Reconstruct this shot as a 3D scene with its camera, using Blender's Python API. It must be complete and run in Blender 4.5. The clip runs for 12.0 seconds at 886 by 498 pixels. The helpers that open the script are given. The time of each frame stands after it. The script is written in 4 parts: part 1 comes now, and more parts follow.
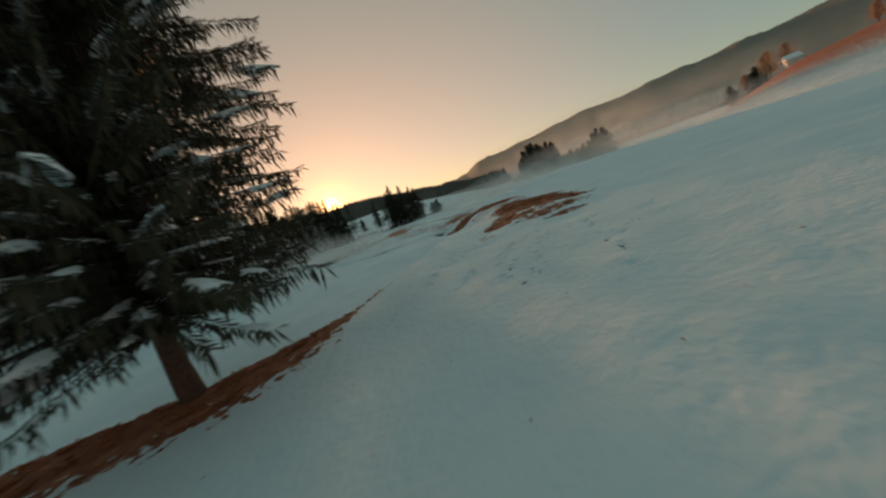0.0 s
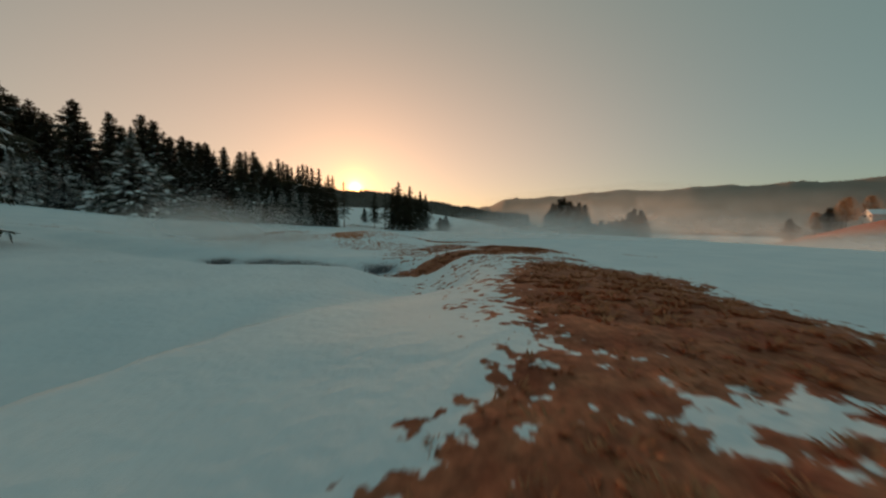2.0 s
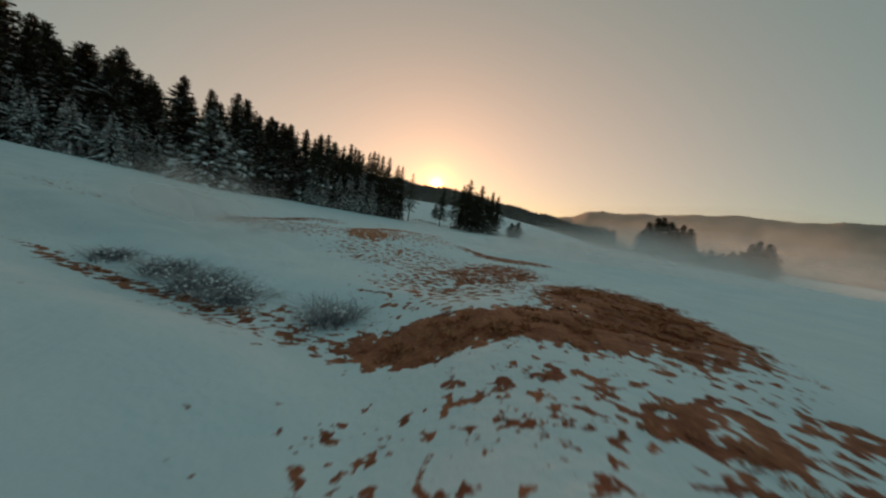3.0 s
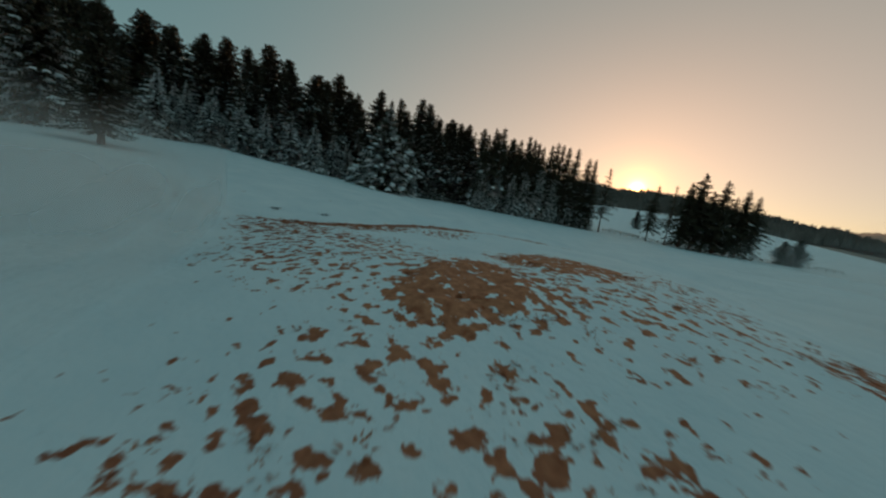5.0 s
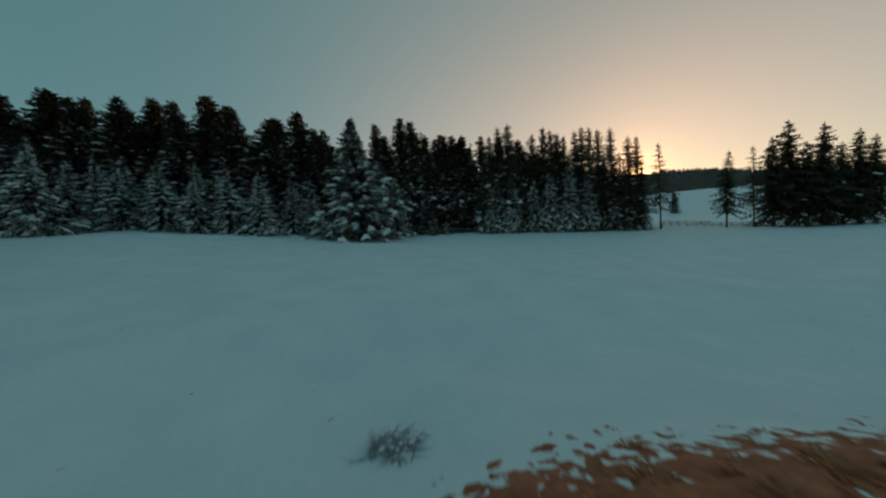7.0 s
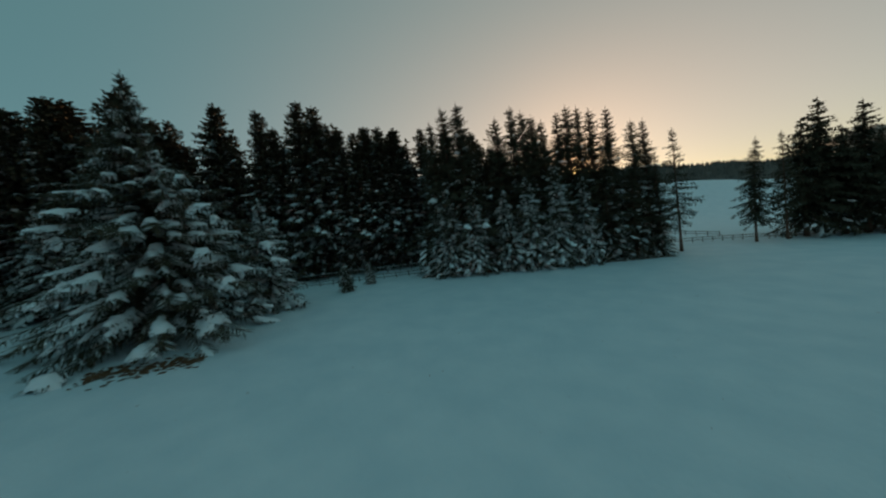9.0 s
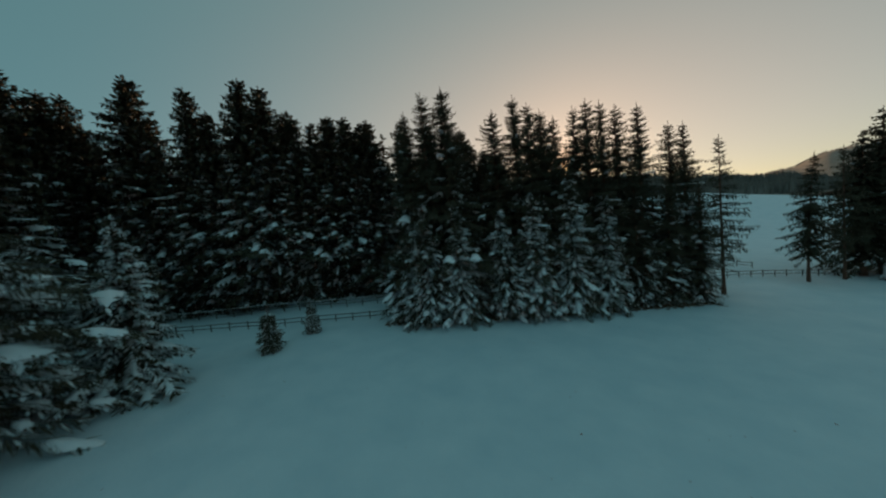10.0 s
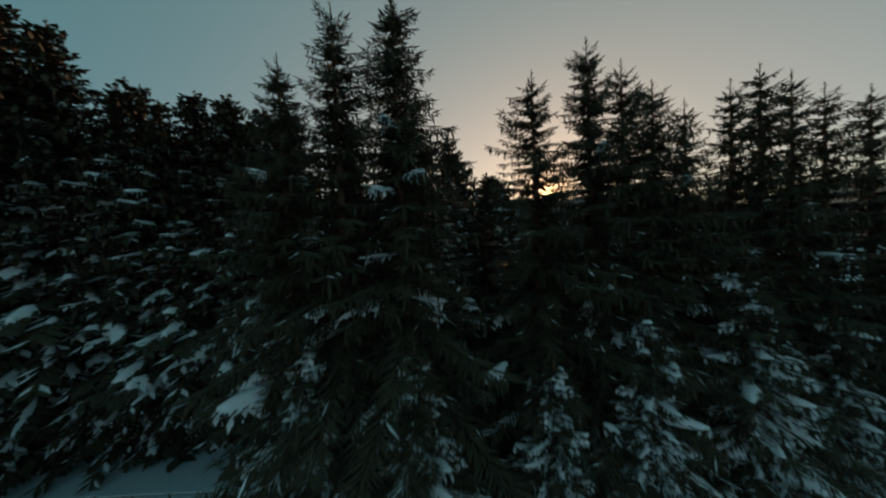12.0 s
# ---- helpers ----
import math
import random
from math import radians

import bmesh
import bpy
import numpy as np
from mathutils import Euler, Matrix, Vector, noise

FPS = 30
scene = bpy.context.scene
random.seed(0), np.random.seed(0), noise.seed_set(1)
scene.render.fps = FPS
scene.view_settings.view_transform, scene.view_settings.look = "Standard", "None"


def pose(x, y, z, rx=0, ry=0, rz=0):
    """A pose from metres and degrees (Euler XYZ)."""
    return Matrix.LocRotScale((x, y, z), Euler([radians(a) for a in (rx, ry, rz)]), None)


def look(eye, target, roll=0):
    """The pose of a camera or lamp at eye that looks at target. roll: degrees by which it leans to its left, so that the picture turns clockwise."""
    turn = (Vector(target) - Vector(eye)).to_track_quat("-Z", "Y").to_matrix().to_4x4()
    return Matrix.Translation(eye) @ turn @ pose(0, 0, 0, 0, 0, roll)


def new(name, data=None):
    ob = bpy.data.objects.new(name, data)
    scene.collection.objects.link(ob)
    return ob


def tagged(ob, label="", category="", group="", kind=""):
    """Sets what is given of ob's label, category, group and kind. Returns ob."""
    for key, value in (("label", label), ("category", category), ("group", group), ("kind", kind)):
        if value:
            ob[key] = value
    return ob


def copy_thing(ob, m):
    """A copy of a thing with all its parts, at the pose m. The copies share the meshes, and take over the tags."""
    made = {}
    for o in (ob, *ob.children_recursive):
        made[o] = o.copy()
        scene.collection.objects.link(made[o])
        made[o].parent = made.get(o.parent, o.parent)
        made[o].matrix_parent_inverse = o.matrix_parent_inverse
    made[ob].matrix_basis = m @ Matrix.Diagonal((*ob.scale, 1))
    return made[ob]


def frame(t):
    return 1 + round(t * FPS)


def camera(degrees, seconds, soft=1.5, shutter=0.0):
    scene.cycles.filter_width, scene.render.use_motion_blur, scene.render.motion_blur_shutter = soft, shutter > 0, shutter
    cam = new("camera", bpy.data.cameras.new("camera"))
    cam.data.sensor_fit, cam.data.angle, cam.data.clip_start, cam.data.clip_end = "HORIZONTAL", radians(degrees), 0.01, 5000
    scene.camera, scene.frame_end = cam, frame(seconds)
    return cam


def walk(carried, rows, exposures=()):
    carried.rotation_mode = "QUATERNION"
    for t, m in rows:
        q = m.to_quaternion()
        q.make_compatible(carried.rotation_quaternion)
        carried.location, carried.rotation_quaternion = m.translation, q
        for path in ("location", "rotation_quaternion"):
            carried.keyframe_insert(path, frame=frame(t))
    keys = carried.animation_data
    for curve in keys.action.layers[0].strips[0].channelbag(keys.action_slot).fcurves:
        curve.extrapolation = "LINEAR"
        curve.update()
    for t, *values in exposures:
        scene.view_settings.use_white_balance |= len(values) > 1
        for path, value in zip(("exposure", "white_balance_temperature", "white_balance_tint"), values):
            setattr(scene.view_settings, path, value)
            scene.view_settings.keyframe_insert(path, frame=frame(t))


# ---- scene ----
# ---------------- camera ----------------
cam = camera(108.9, 12.0, soft=2.2, shutter=0.22)
PATH = [
    (0, (0.079, -0.003, 5.058), (-0.009, 1.977, 4.794), -20.9),
    (0.5, (0.408, 6.972, 4.08), (0.423, 8.959, 3.854), -15.9),
    (1, (1.193, 12.777, 3.73), (1.268, 14.767, 3.544), -10.4),
    (1.5, (2.256, 19.09, 3.729), (2.305, 21.083, 3.571), -5.0),
    (2, (3.587, 25.322, 3.925), (3.507, 27.316, 3.781), 0.4),
    (2.5, (4.362, 31.582, 4.234), (4.096, 33.558, 4.084), 4.0),
    (3, (4.598, 38.77, 4.735), (4.083, 40.695, 4.566), 7.5),
    (3.5, (4.205, 44.637, 4.67), (3.451, 46.478, 4.469), 8.7),
    (5.5, (-8.589, 64.043, 5.173), (-10.145, 65.27, 4.904), 6.7),
    (6, (-13.119, 68.124, 5.369), (-14.712, 69.312, 5.145), 4.0),
    (6.5, (-17.661, 72.538, 5.908), (-19.24, 73.751, 5.726), -0.2),
    (7, (-22.612, 77.138, 6.486), (-24.137, 78.427, 6.368), -4.0),
    (9, (-41.789, 100.494, 12.077), (-43.109, 101.992, 11.954), -7.5),
    (9.5, (-45.231, 106.311, 13.856), (-46.529, 107.826, 13.712), -6.2),
    (10, (-48.99, 111.956, 15.276), (-50.255, 113.499, 15.146), -5.4),
    (10.5, (-52.492, 117.398, 16.774), (-53.729, 118.967, 16.68), -4.0),
    (11, (-55.884, 122.606, 18.376), (-57.099, 124.193, 18.3), -2.5),
    (11.5, (-59.239, 127.637, 19.947), (-60.447, 129.23, 19.867), -2.4),
    (12, (-62.941, 132.634, 21.726), (-64.126, 134.244, 21.655), -2.8),
]
EXPOSURES = [(0.0, 0.26, 9500, 31), (1.2, 0.31, 9700, 33), (2.2, 0.24, 9300, 32), (3.5, 0.22, 8900, 30), (5.5, 0.13, 7900, 22), (7.0, 0.09, 7550, 16), (9.0, 0.14, 7350, 15), (12.0, 0.07, 7150, 15)]
walk(cam, [(t, look(eye, target, roll)) for t, eye, target, roll in PATH], EXPOSURES)

# ---------------- light ----------------
SUN_AZ, SUN_EL = -17.7, 6.0          # degrees from +y towards +x, and above the horizon
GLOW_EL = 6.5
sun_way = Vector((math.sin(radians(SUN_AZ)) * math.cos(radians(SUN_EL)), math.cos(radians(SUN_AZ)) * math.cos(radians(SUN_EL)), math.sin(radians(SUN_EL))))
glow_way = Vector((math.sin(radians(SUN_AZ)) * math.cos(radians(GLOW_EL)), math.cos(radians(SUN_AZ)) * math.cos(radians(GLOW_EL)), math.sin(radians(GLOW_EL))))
sun = new("sun", bpy.data.lights.new("sun", "SUN"))
sun.data.energy, sun.data.angle, sun.data.color = 3.0, radians(0.6), (1.0, 0.62, 0.36)
sun.matrix_world = look((0, 0, 300), Vector((0, 0, 300)) - sun_way)

world = bpy.data.worlds.new("winter_sky")
scene.world = world
world.use_nodes = True
wn, wl = world.node_tree.nodes, world.node_tree.links
wn.clear()
sky = wn.new("ShaderNodeTexSky")
sky.sky_type, sky.sun_disc = "NISHITA", False
sky.sun_elevation, sky.sun_rotation = radians(SUN_EL), radians(SUN_AZ)
sky.altitude, sky.air_density, sky.dust_density, sky.ozone_density = 900, 1.0, 0.3, 2.0
sky_back = wn.new("ShaderNodeBackground")
sky_back.inputs["Strength"].default_value = 0.05
wl.new(sky.outputs[0], sky_back.inputs["Color"])
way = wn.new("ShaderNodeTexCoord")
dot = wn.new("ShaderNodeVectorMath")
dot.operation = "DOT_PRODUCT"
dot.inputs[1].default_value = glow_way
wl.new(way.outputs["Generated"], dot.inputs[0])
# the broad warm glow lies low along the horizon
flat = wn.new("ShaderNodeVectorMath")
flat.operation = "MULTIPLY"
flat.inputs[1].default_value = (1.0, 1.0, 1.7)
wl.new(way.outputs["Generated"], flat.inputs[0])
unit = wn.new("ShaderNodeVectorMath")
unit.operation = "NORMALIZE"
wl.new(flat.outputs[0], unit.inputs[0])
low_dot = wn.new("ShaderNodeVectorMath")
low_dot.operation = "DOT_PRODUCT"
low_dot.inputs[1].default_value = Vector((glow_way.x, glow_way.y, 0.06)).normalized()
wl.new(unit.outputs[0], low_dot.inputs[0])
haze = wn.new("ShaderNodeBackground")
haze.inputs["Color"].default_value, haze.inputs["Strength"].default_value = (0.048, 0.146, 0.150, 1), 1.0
veil = wn.new("ShaderNodeAddShader")
wl.new(sky_back.outputs[0], veil.inputs[0])
wl.new(haze.outputs[0], veil.inputs[1])
total = veil.outputs[0]
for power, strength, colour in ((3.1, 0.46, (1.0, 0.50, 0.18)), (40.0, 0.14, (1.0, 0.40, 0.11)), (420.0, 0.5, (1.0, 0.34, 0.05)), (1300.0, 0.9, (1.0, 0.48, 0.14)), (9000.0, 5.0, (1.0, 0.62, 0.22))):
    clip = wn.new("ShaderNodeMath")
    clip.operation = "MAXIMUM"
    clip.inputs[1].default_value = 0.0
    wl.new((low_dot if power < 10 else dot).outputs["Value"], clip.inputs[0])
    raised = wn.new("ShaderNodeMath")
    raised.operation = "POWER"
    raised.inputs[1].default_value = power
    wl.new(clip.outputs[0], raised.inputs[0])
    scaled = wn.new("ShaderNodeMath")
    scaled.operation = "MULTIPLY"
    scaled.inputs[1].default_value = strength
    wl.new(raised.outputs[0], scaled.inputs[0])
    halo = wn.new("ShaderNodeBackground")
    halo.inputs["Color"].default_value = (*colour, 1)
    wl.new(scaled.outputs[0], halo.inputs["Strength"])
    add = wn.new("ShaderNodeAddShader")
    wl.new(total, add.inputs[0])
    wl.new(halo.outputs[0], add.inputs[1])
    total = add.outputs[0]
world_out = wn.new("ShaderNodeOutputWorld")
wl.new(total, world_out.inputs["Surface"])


# ---------------- materials ----------------
def material(name, low, high, scale, rough=0.8, bump=0.3, fine=8.0, by_object=0.0, specular=0.2):
    """Two tones mixed by noise at two scales, with relief."""
    m = bpy.data.materials.new(name)
    m.use_nodes = True
    n, l = m.node_tree.nodes, m.node_tree.links
    bsdf = n["Principled BSDF"]
    bsdf.inputs["Roughness"].default_value = rough
    bsdf.inputs["Specular IOR Level"].default_value = specular
    geo = n.new("ShaderNodeNewGeometry")
    big = n.new("ShaderNodeTexNoise")
    big.inputs["Scale"].default_value, big.inputs["Detail"].default_value = scale, 4
    small = n.new("ShaderNodeTexNoise")
    small.inputs["Scale"].default_value, small.inputs["Detail"].default_value = scale * fine, 6
    for t in (big, small):
        l.new(geo.outputs["Position"], t.inputs["Vector"])
    mean = n.new("ShaderNodeMath")
    mean.operation = "MULTIPLY_ADD"
    mean.inputs[1].default_value = 0.6
    l.new(big.outputs["Fac"], mean.inputs[0])
    part_small = n.new("ShaderNodeMath")
    part_small.operation = "MULTIPLY"
    part_small.inputs[1].default_value = 0.4
    l.new(small.outputs["Fac"], part_small.inputs[0])
    l.new(part_small.outputs[0], mean.inputs[2])
    last = mean.outputs[0]
    if by_object:
        info = n.new("ShaderNodeObjectInfo")
        vary = n.new("ShaderNodeMath")
        vary.operation = "MULTIPLY_ADD"
        vary.inputs[1].default_value = by_object
        l.new(info.outputs["Random"], vary.inputs[0])
        l.new(last, vary.inputs[2])
        last = vary.outputs[0]
    ramp = n.new("ShaderNodeValToRGB")
    ramp.color_ramp.elements[0].position, ramp.color_ramp.elements[1].position = 0.3, 0.7
    ramp.color_ramp.elements[0].color, ramp.color_ramp.elements[1].color = (*low, 1), (*high, 1)
    l.new(last, ramp.inputs["Fac"])
    l.new(ramp.outputs["Color"], bsdf.inputs["Base Color"])
    if bump:
        b = n.new("ShaderNodeBump")
        b.inputs["Strength"].default_value, b.inputs["Distance"].default_value = bump, 0.05
        l.new(small.outputs["Fac"], b.inputs["Height"])
        l.new(b.outputs["Normal"], bsdf.inputs["Normal"])
    return m


SPRUCE = material("spruce_needles", (0.036, 0.030, 0.020), (0.080, 0.067, 0.042), 0.8, 0.75, 0.0, 9, 0.15)
SNOW_LOAD = material("snow_on_boughs", (0.80, 0.85, 0.90), (0.90, 0.92, 0.94), 2.0, 0.6, 0.2)
BARK = material("spruce_bark", (0.085, 0.042, 0.03), (0.20, 0.105, 0.075), 6.0, 0.9, 0.6)
STRAW = material("dry_grass", (0.38, 0.112, 0.058), (0.68, 0.275, 0.15), 1.2, 0.9, 0.0, 12, 0.1)
TIMBER = material("weathered_timber", (0.05, 0.042, 0.036), (0.13, 0.11, 0.095), 5.0, 0.9, 0.4)
PLASTER = material("white_plaster", (0.7, 0.69, 0.66), (0.82, 0.81, 0.78), 1.0, 0.8, 0.1)
# Distance haze is mixed into both woods tones, the far one paler.
WOODS_FAR = material("haze_toned_woods", (0.21, 0.165, 0.14), (0.30, 0.24, 0.205), 0.008, 0.95, 0.0, 6)
WOODS = material("distant_woods", (0.09, 0.08, 0.075), (0.22, 0.19, 0.17), 0.02, 0.95, 0.0, 20)
LITTER = material("needle_litter", (0.08, 0.036, 0.02), (0.22, 0.105, 0.055), 1.5, 0.95, 0.0)
PANE = material("dark_glass", (0.02, 0.022, 0.025), (0.04, 0.042, 0.045), 2.0, 0.1, 0.0, specular=0.5)
RIMED = material("rimed_twigs", (0.20, 0.19, 0.205), (0.50, 0.50, 0.535), 4.0, 0.9, 0.0)
# Lightened orange-brown: the low sun's glow is put into the twig colour.
TWIGS = material("sun_toned_twigs", (0.34, 0.19, 0.11), (0.58, 0.37, 0.24), 3.0, 0.9, 0.0)


def ground_material():
    m = bpy.data.materials.new("snow_and_grass")
    m.use_nodes = True
    n, l = m.node_tree.nodes, m.node_tree.links
    bsdf = n["Principled BSDF"]
    geo = n.new("ShaderNodeNewGeometry")

    def noise_at(scale, detail):
        t = n.new("ShaderNodeTexNoise")
        t.inputs["Scale"].default_value, t.inputs["Detail"].default_value = scale, detail
        l.new(geo.outputs["Position"], t.inputs["Vector"])
        return t.outputs["Fac"]

    def ramp(fac, a, b, ca, cb):
        r = n.new("ShaderNodeValToRGB")
        r.color_ramp.elements[0].position, r.color_ramp.elements[1].position = a, b
        r.color_ramp.elements[0].color, r.color_ramp.elements[1].color = (*ca, 1), (*cb, 1)
        l.new(fac, r.inputs["Fac"])
        return r.outputs["Color"]

    snow = ramp(noise_at(0.35, 6), 0.3, 0.7, (0.65, 0.785, 0.855), (0.76, 0.865, 0.92))
    grass_big = ramp(noise_at(1.3, 5), 0.32, 0.68, (0.37, 0.090, 0.050), (0.69, 0.23, 0.13))
    grass_fine = ramp(noise_at(7.0, 6), 0.3, 0.75, (0.52, 0.48, 0.46), (1.0, 1.0, 1.0))
    grass = n.new("ShaderNodeMixRGB")
    grass.blend_type, grass.inputs["Fac"].default_value = "MULTIPLY", 1.0
    l.new(grass_big, grass.inputs["Color1"])
    l.new(grass_fine, grass.inputs["Color2"])
    straw = n.new("ShaderNodeAttribute")
    straw.attribute_name = "straw"
    pale = n.new("ShaderNodeMixRGB")
    l.new(straw.outputs["Fac"], pale.inputs["Fac"])
    l.new(grass.outputs["Color"], pale.inputs["Color1"])
    l.new(ramp(noise_at(4.0, 6), 0.3, 0.7, (0.36, 0.10, 0.05), (0.66, 0.24, 0.13)), pale.inputs["Color2"])
    cover = n.new("ShaderNodeAttribute")
    cover.attribute_name = "bare"
    spots = n.new("ShaderNodeMath")          # spread the noise: thresholds where snow gives way to grass
    spots.operation = "MULTIPLY_ADD"
    spots.inputs[1].default_value, spots.inputs[2].default_value = -1.9, 0.45
    l.new(noise_at(2.6, 3), spots.inputs[0])
    edge = n.new("ShaderNodeMath")
    edge.operation = "ADD"
    l.new(spots.outputs[0], edge.inputs[0])
    l.new(cover.outputs["Fac"], edge.inputs[1])
    mask = n.new("ShaderNodeMapRange")
    mask.inputs["From Min"].default_value, mask.inputs["From Max"].default_value = -0.03, 0.05
    l.new(edge.outputs[0], mask.inputs["Value"])
    both = n.new("ShaderNodeMixRGB")
    l.new(mask.outputs[0], both.inputs["Fac"])
    l.new(snow, both.inputs["Color1"])
    l.new(pale.outputs["Color"], both.inputs["Color2"])
    l.new(both.outputs["Color"], bsdf.inputs["Base Color"])
    bsdf.inputs["Roughness"].default_value = 0.75
    bsdf.inputs["Specular IOR Level"].default_value = 0.2
    b = n.new("ShaderNodeBump")
    b.inputs["Strength"].default_value, b.inputs["Distance"].default_value = 0.5, 0.12
    l.new(noise_at(3.0, 8), b.inputs["Height"])
    l.new(b.outputs["Normal"], bsdf.inputs["Normal"])
    return m


GROUND = ground_material()


# ---------------- helpers ----------------
def mesh_object(name, verts, faces, mat, parent=None, label="", smooth=False):
    me = bpy.data.meshes.new(name)
    me.from_pydata([tuple(map(float, v)) for v in verts], [], [tuple(map(int, f)) for f in faces])
    me.materials.append(mat)
    if smooth:
        me.polygons.foreach_set("use_smooth", np.ones(len(me.polygons), bool))
    me.update()
    ob = new(name, me)
    ob.parent = parent
    if label:
        tagged(ob, label)
    return ob


def part(name, bm, mat, parent, label=""):
    me = bpy.data.meshes.new(name)
    bm.to_mesh(me)
    bm.free()
    me.materials.append(mat)
    ob = new(name, me)
    ob.parent = parent
    if label:
        tagged(ob, label)
    return ob


def smoothstep(a, b, v):
    t = np.clip((np.asarray(v, float) - a) / (b - a), 0, 1)
    return t * t * (3 - 2 * t)


def lattice(x, y, seed):
    """Smooth value noise, 0 to 1, with cells of one metre."""
    xi, yi = np.floor(x), np.floor(y)
    fx, fy = x - xi, y - yi
    fx, fy = fx * fx * (3 - 2 * fx), fy * fy * (3 - 2 * fy)

    def rnd(a, b):
        s = np.sin(a * 127.1 + b * 311.7 + seed * 74.7) * 43758.5453
        return s - np.floor(s)

    return (rnd(xi, yi) * (1 - fx) + rnd(xi + 1, yi) * fx) * (1 - fy) + (rnd(xi, yi + 1) * (1 - fx) + rnd(xi + 1, yi + 1) * fx) * fy


def oval(x, y, cx, cy, rx, ry, turn=0.0):
    """1 in the middle of an oval, 0.5 at its rim, 0 outside."""
    c, s = math.cos(radians(turn)), math.sin(radians(turn))
    u, v = (x - cx) * c + (y - cy) * s, -(x - cx) * s + (y - cy) * c
    return 1 - smoothstep(0.55, 1.45, np.sqrt((u / rx) ** 2 + (v / ry) ** 2))


def line_far(x, y, points):
    """Distance to a line of points, and on which side (plus: to its left)."""
    best, side = np.full(np.shape(x), 1e9), np.zeros(np.shape(x))
    for (ax, ay), (bx, by) in zip(points, points[1:]):
        dx, dy = bx - ax, by - ay
        t = np.clip(((x - ax) * dx + (y - ay) * dy) / (dx * dx + dy * dy), 0, 1)
        d = np.hypot(x - ax - t * dx, y - ay - t * dy)
        s = np.sign(dx * (y - ay) - dy * (x - ax))
        side = np.where(d < best, s, side)
        best = np.minimum(best, d)
    return best, side


# ---------------- ground ----------------
BANK = [(-30, 2), (-18, 9.2), (-11.0, 11.6), (-6.4, 14.6), (-4.4, 18.4), (-2.5, 26), (0, 36)]
LIP = [(-30, 63), (-26.6, 68.6), (-26.0, 72), (-25.9, 75), (-25.4, 77.5), (-23.8, 81.5), (-21.3, 85), (-16.9, 90.7), (-8, 96)]
GULLY = [(-40, 52), (-24, 50), (-15, 48), (-8, 47.8), (-2.5, 48.2), (0.6, 46), (1.5, 41)]


def height(x, y):
    x, y = np.asarray(x, float), np.asarray(y, float)
    slope = 0.066 + 0.045 * smoothstep(125, 60, y) * smoothstep(22, 78, y)
    z = 1.3 + slope * np.maximum(0, -x - 24 + 12 * smoothstep(64, 48, y) * smoothstep(20, 32, y)) + 0.004 * np.maximum(0, -x)
    z = z - 0.06 * np.maximum(0, -x - 78) * smoothstep(100, 120, y)
    # slope with the far house
    r = np.hypot(x, y)
    d = (x - 203) * 0.66 - (y - 242) * 0.75
    z = z + (0.37 * np.clip(d, 0, 46) + 0.13 * np.maximum(0, d - 46)) * smoothstep(170, 300, r) * smoothstep(900, 500, r)
    z = z - 10.0 * smoothstep(38, 200, x) * smoothstep(-60, 60, y)
    # snowfield rising to the foot of the near hill
    az = np.degrees(np.arctan2(x, y - 60))
    z = z + 23.0 * smoothstep(200, 430, np.hypot(x, y - 60)) * smoothstep(17, -10, az) * smoothstep(-100, -80, az)
    # bank beside the first tree
    d, s = line_far(x, y, BANK)
    z = z + np.where(s > 0, -0.9 * smoothstep(0, 3.0, d) * smoothstep(14, 5, d), 0.35 * smoothstep(6, 0, d)) * smoothstep(38, 30, y)
    # hollow with the bushes, mound beside it
    d, s = line_far(x, y, GULLY)
    z = z - 1.0 * smoothstep(4.5, 0.6, d) * smoothstep(-45, -25, x)
    z = z + 0.75 * oval(x, y, 7.5, 50, 5.5, 9) + 0.5 * oval(x, y, 7.5, 33, 4.5, 9)
    # mound with its lip
    d, s = line_far(x, y, LIP)
    z = z + 1.35 * oval(x, y, -16, 76, 13, 14) - np.where(s > 0, 0.7 * smoothstep(0, 3.5, d) * smoothstep(16, 6, d), 0) * smoothstep(58, 66, y)
    # small unevenness
    near = smoothstep(260, 120, r)
    z = z + near * (0.35 * (lattice(x / 9, y / 9, 1) - 0.5) + (0.16 * (lattice(x / 2.6, y / 2.6, 2) - 0.5) + 0.07 * (lattice(x / 1.0, y / 1.0, 5) - 0.5)) * smoothstep(-52, -36, x) * smoothstep(116, 100, y)) + (1 - near) * 1.0 * (lattice(x / 60, y / 60, 3) - 0.5)
    return z


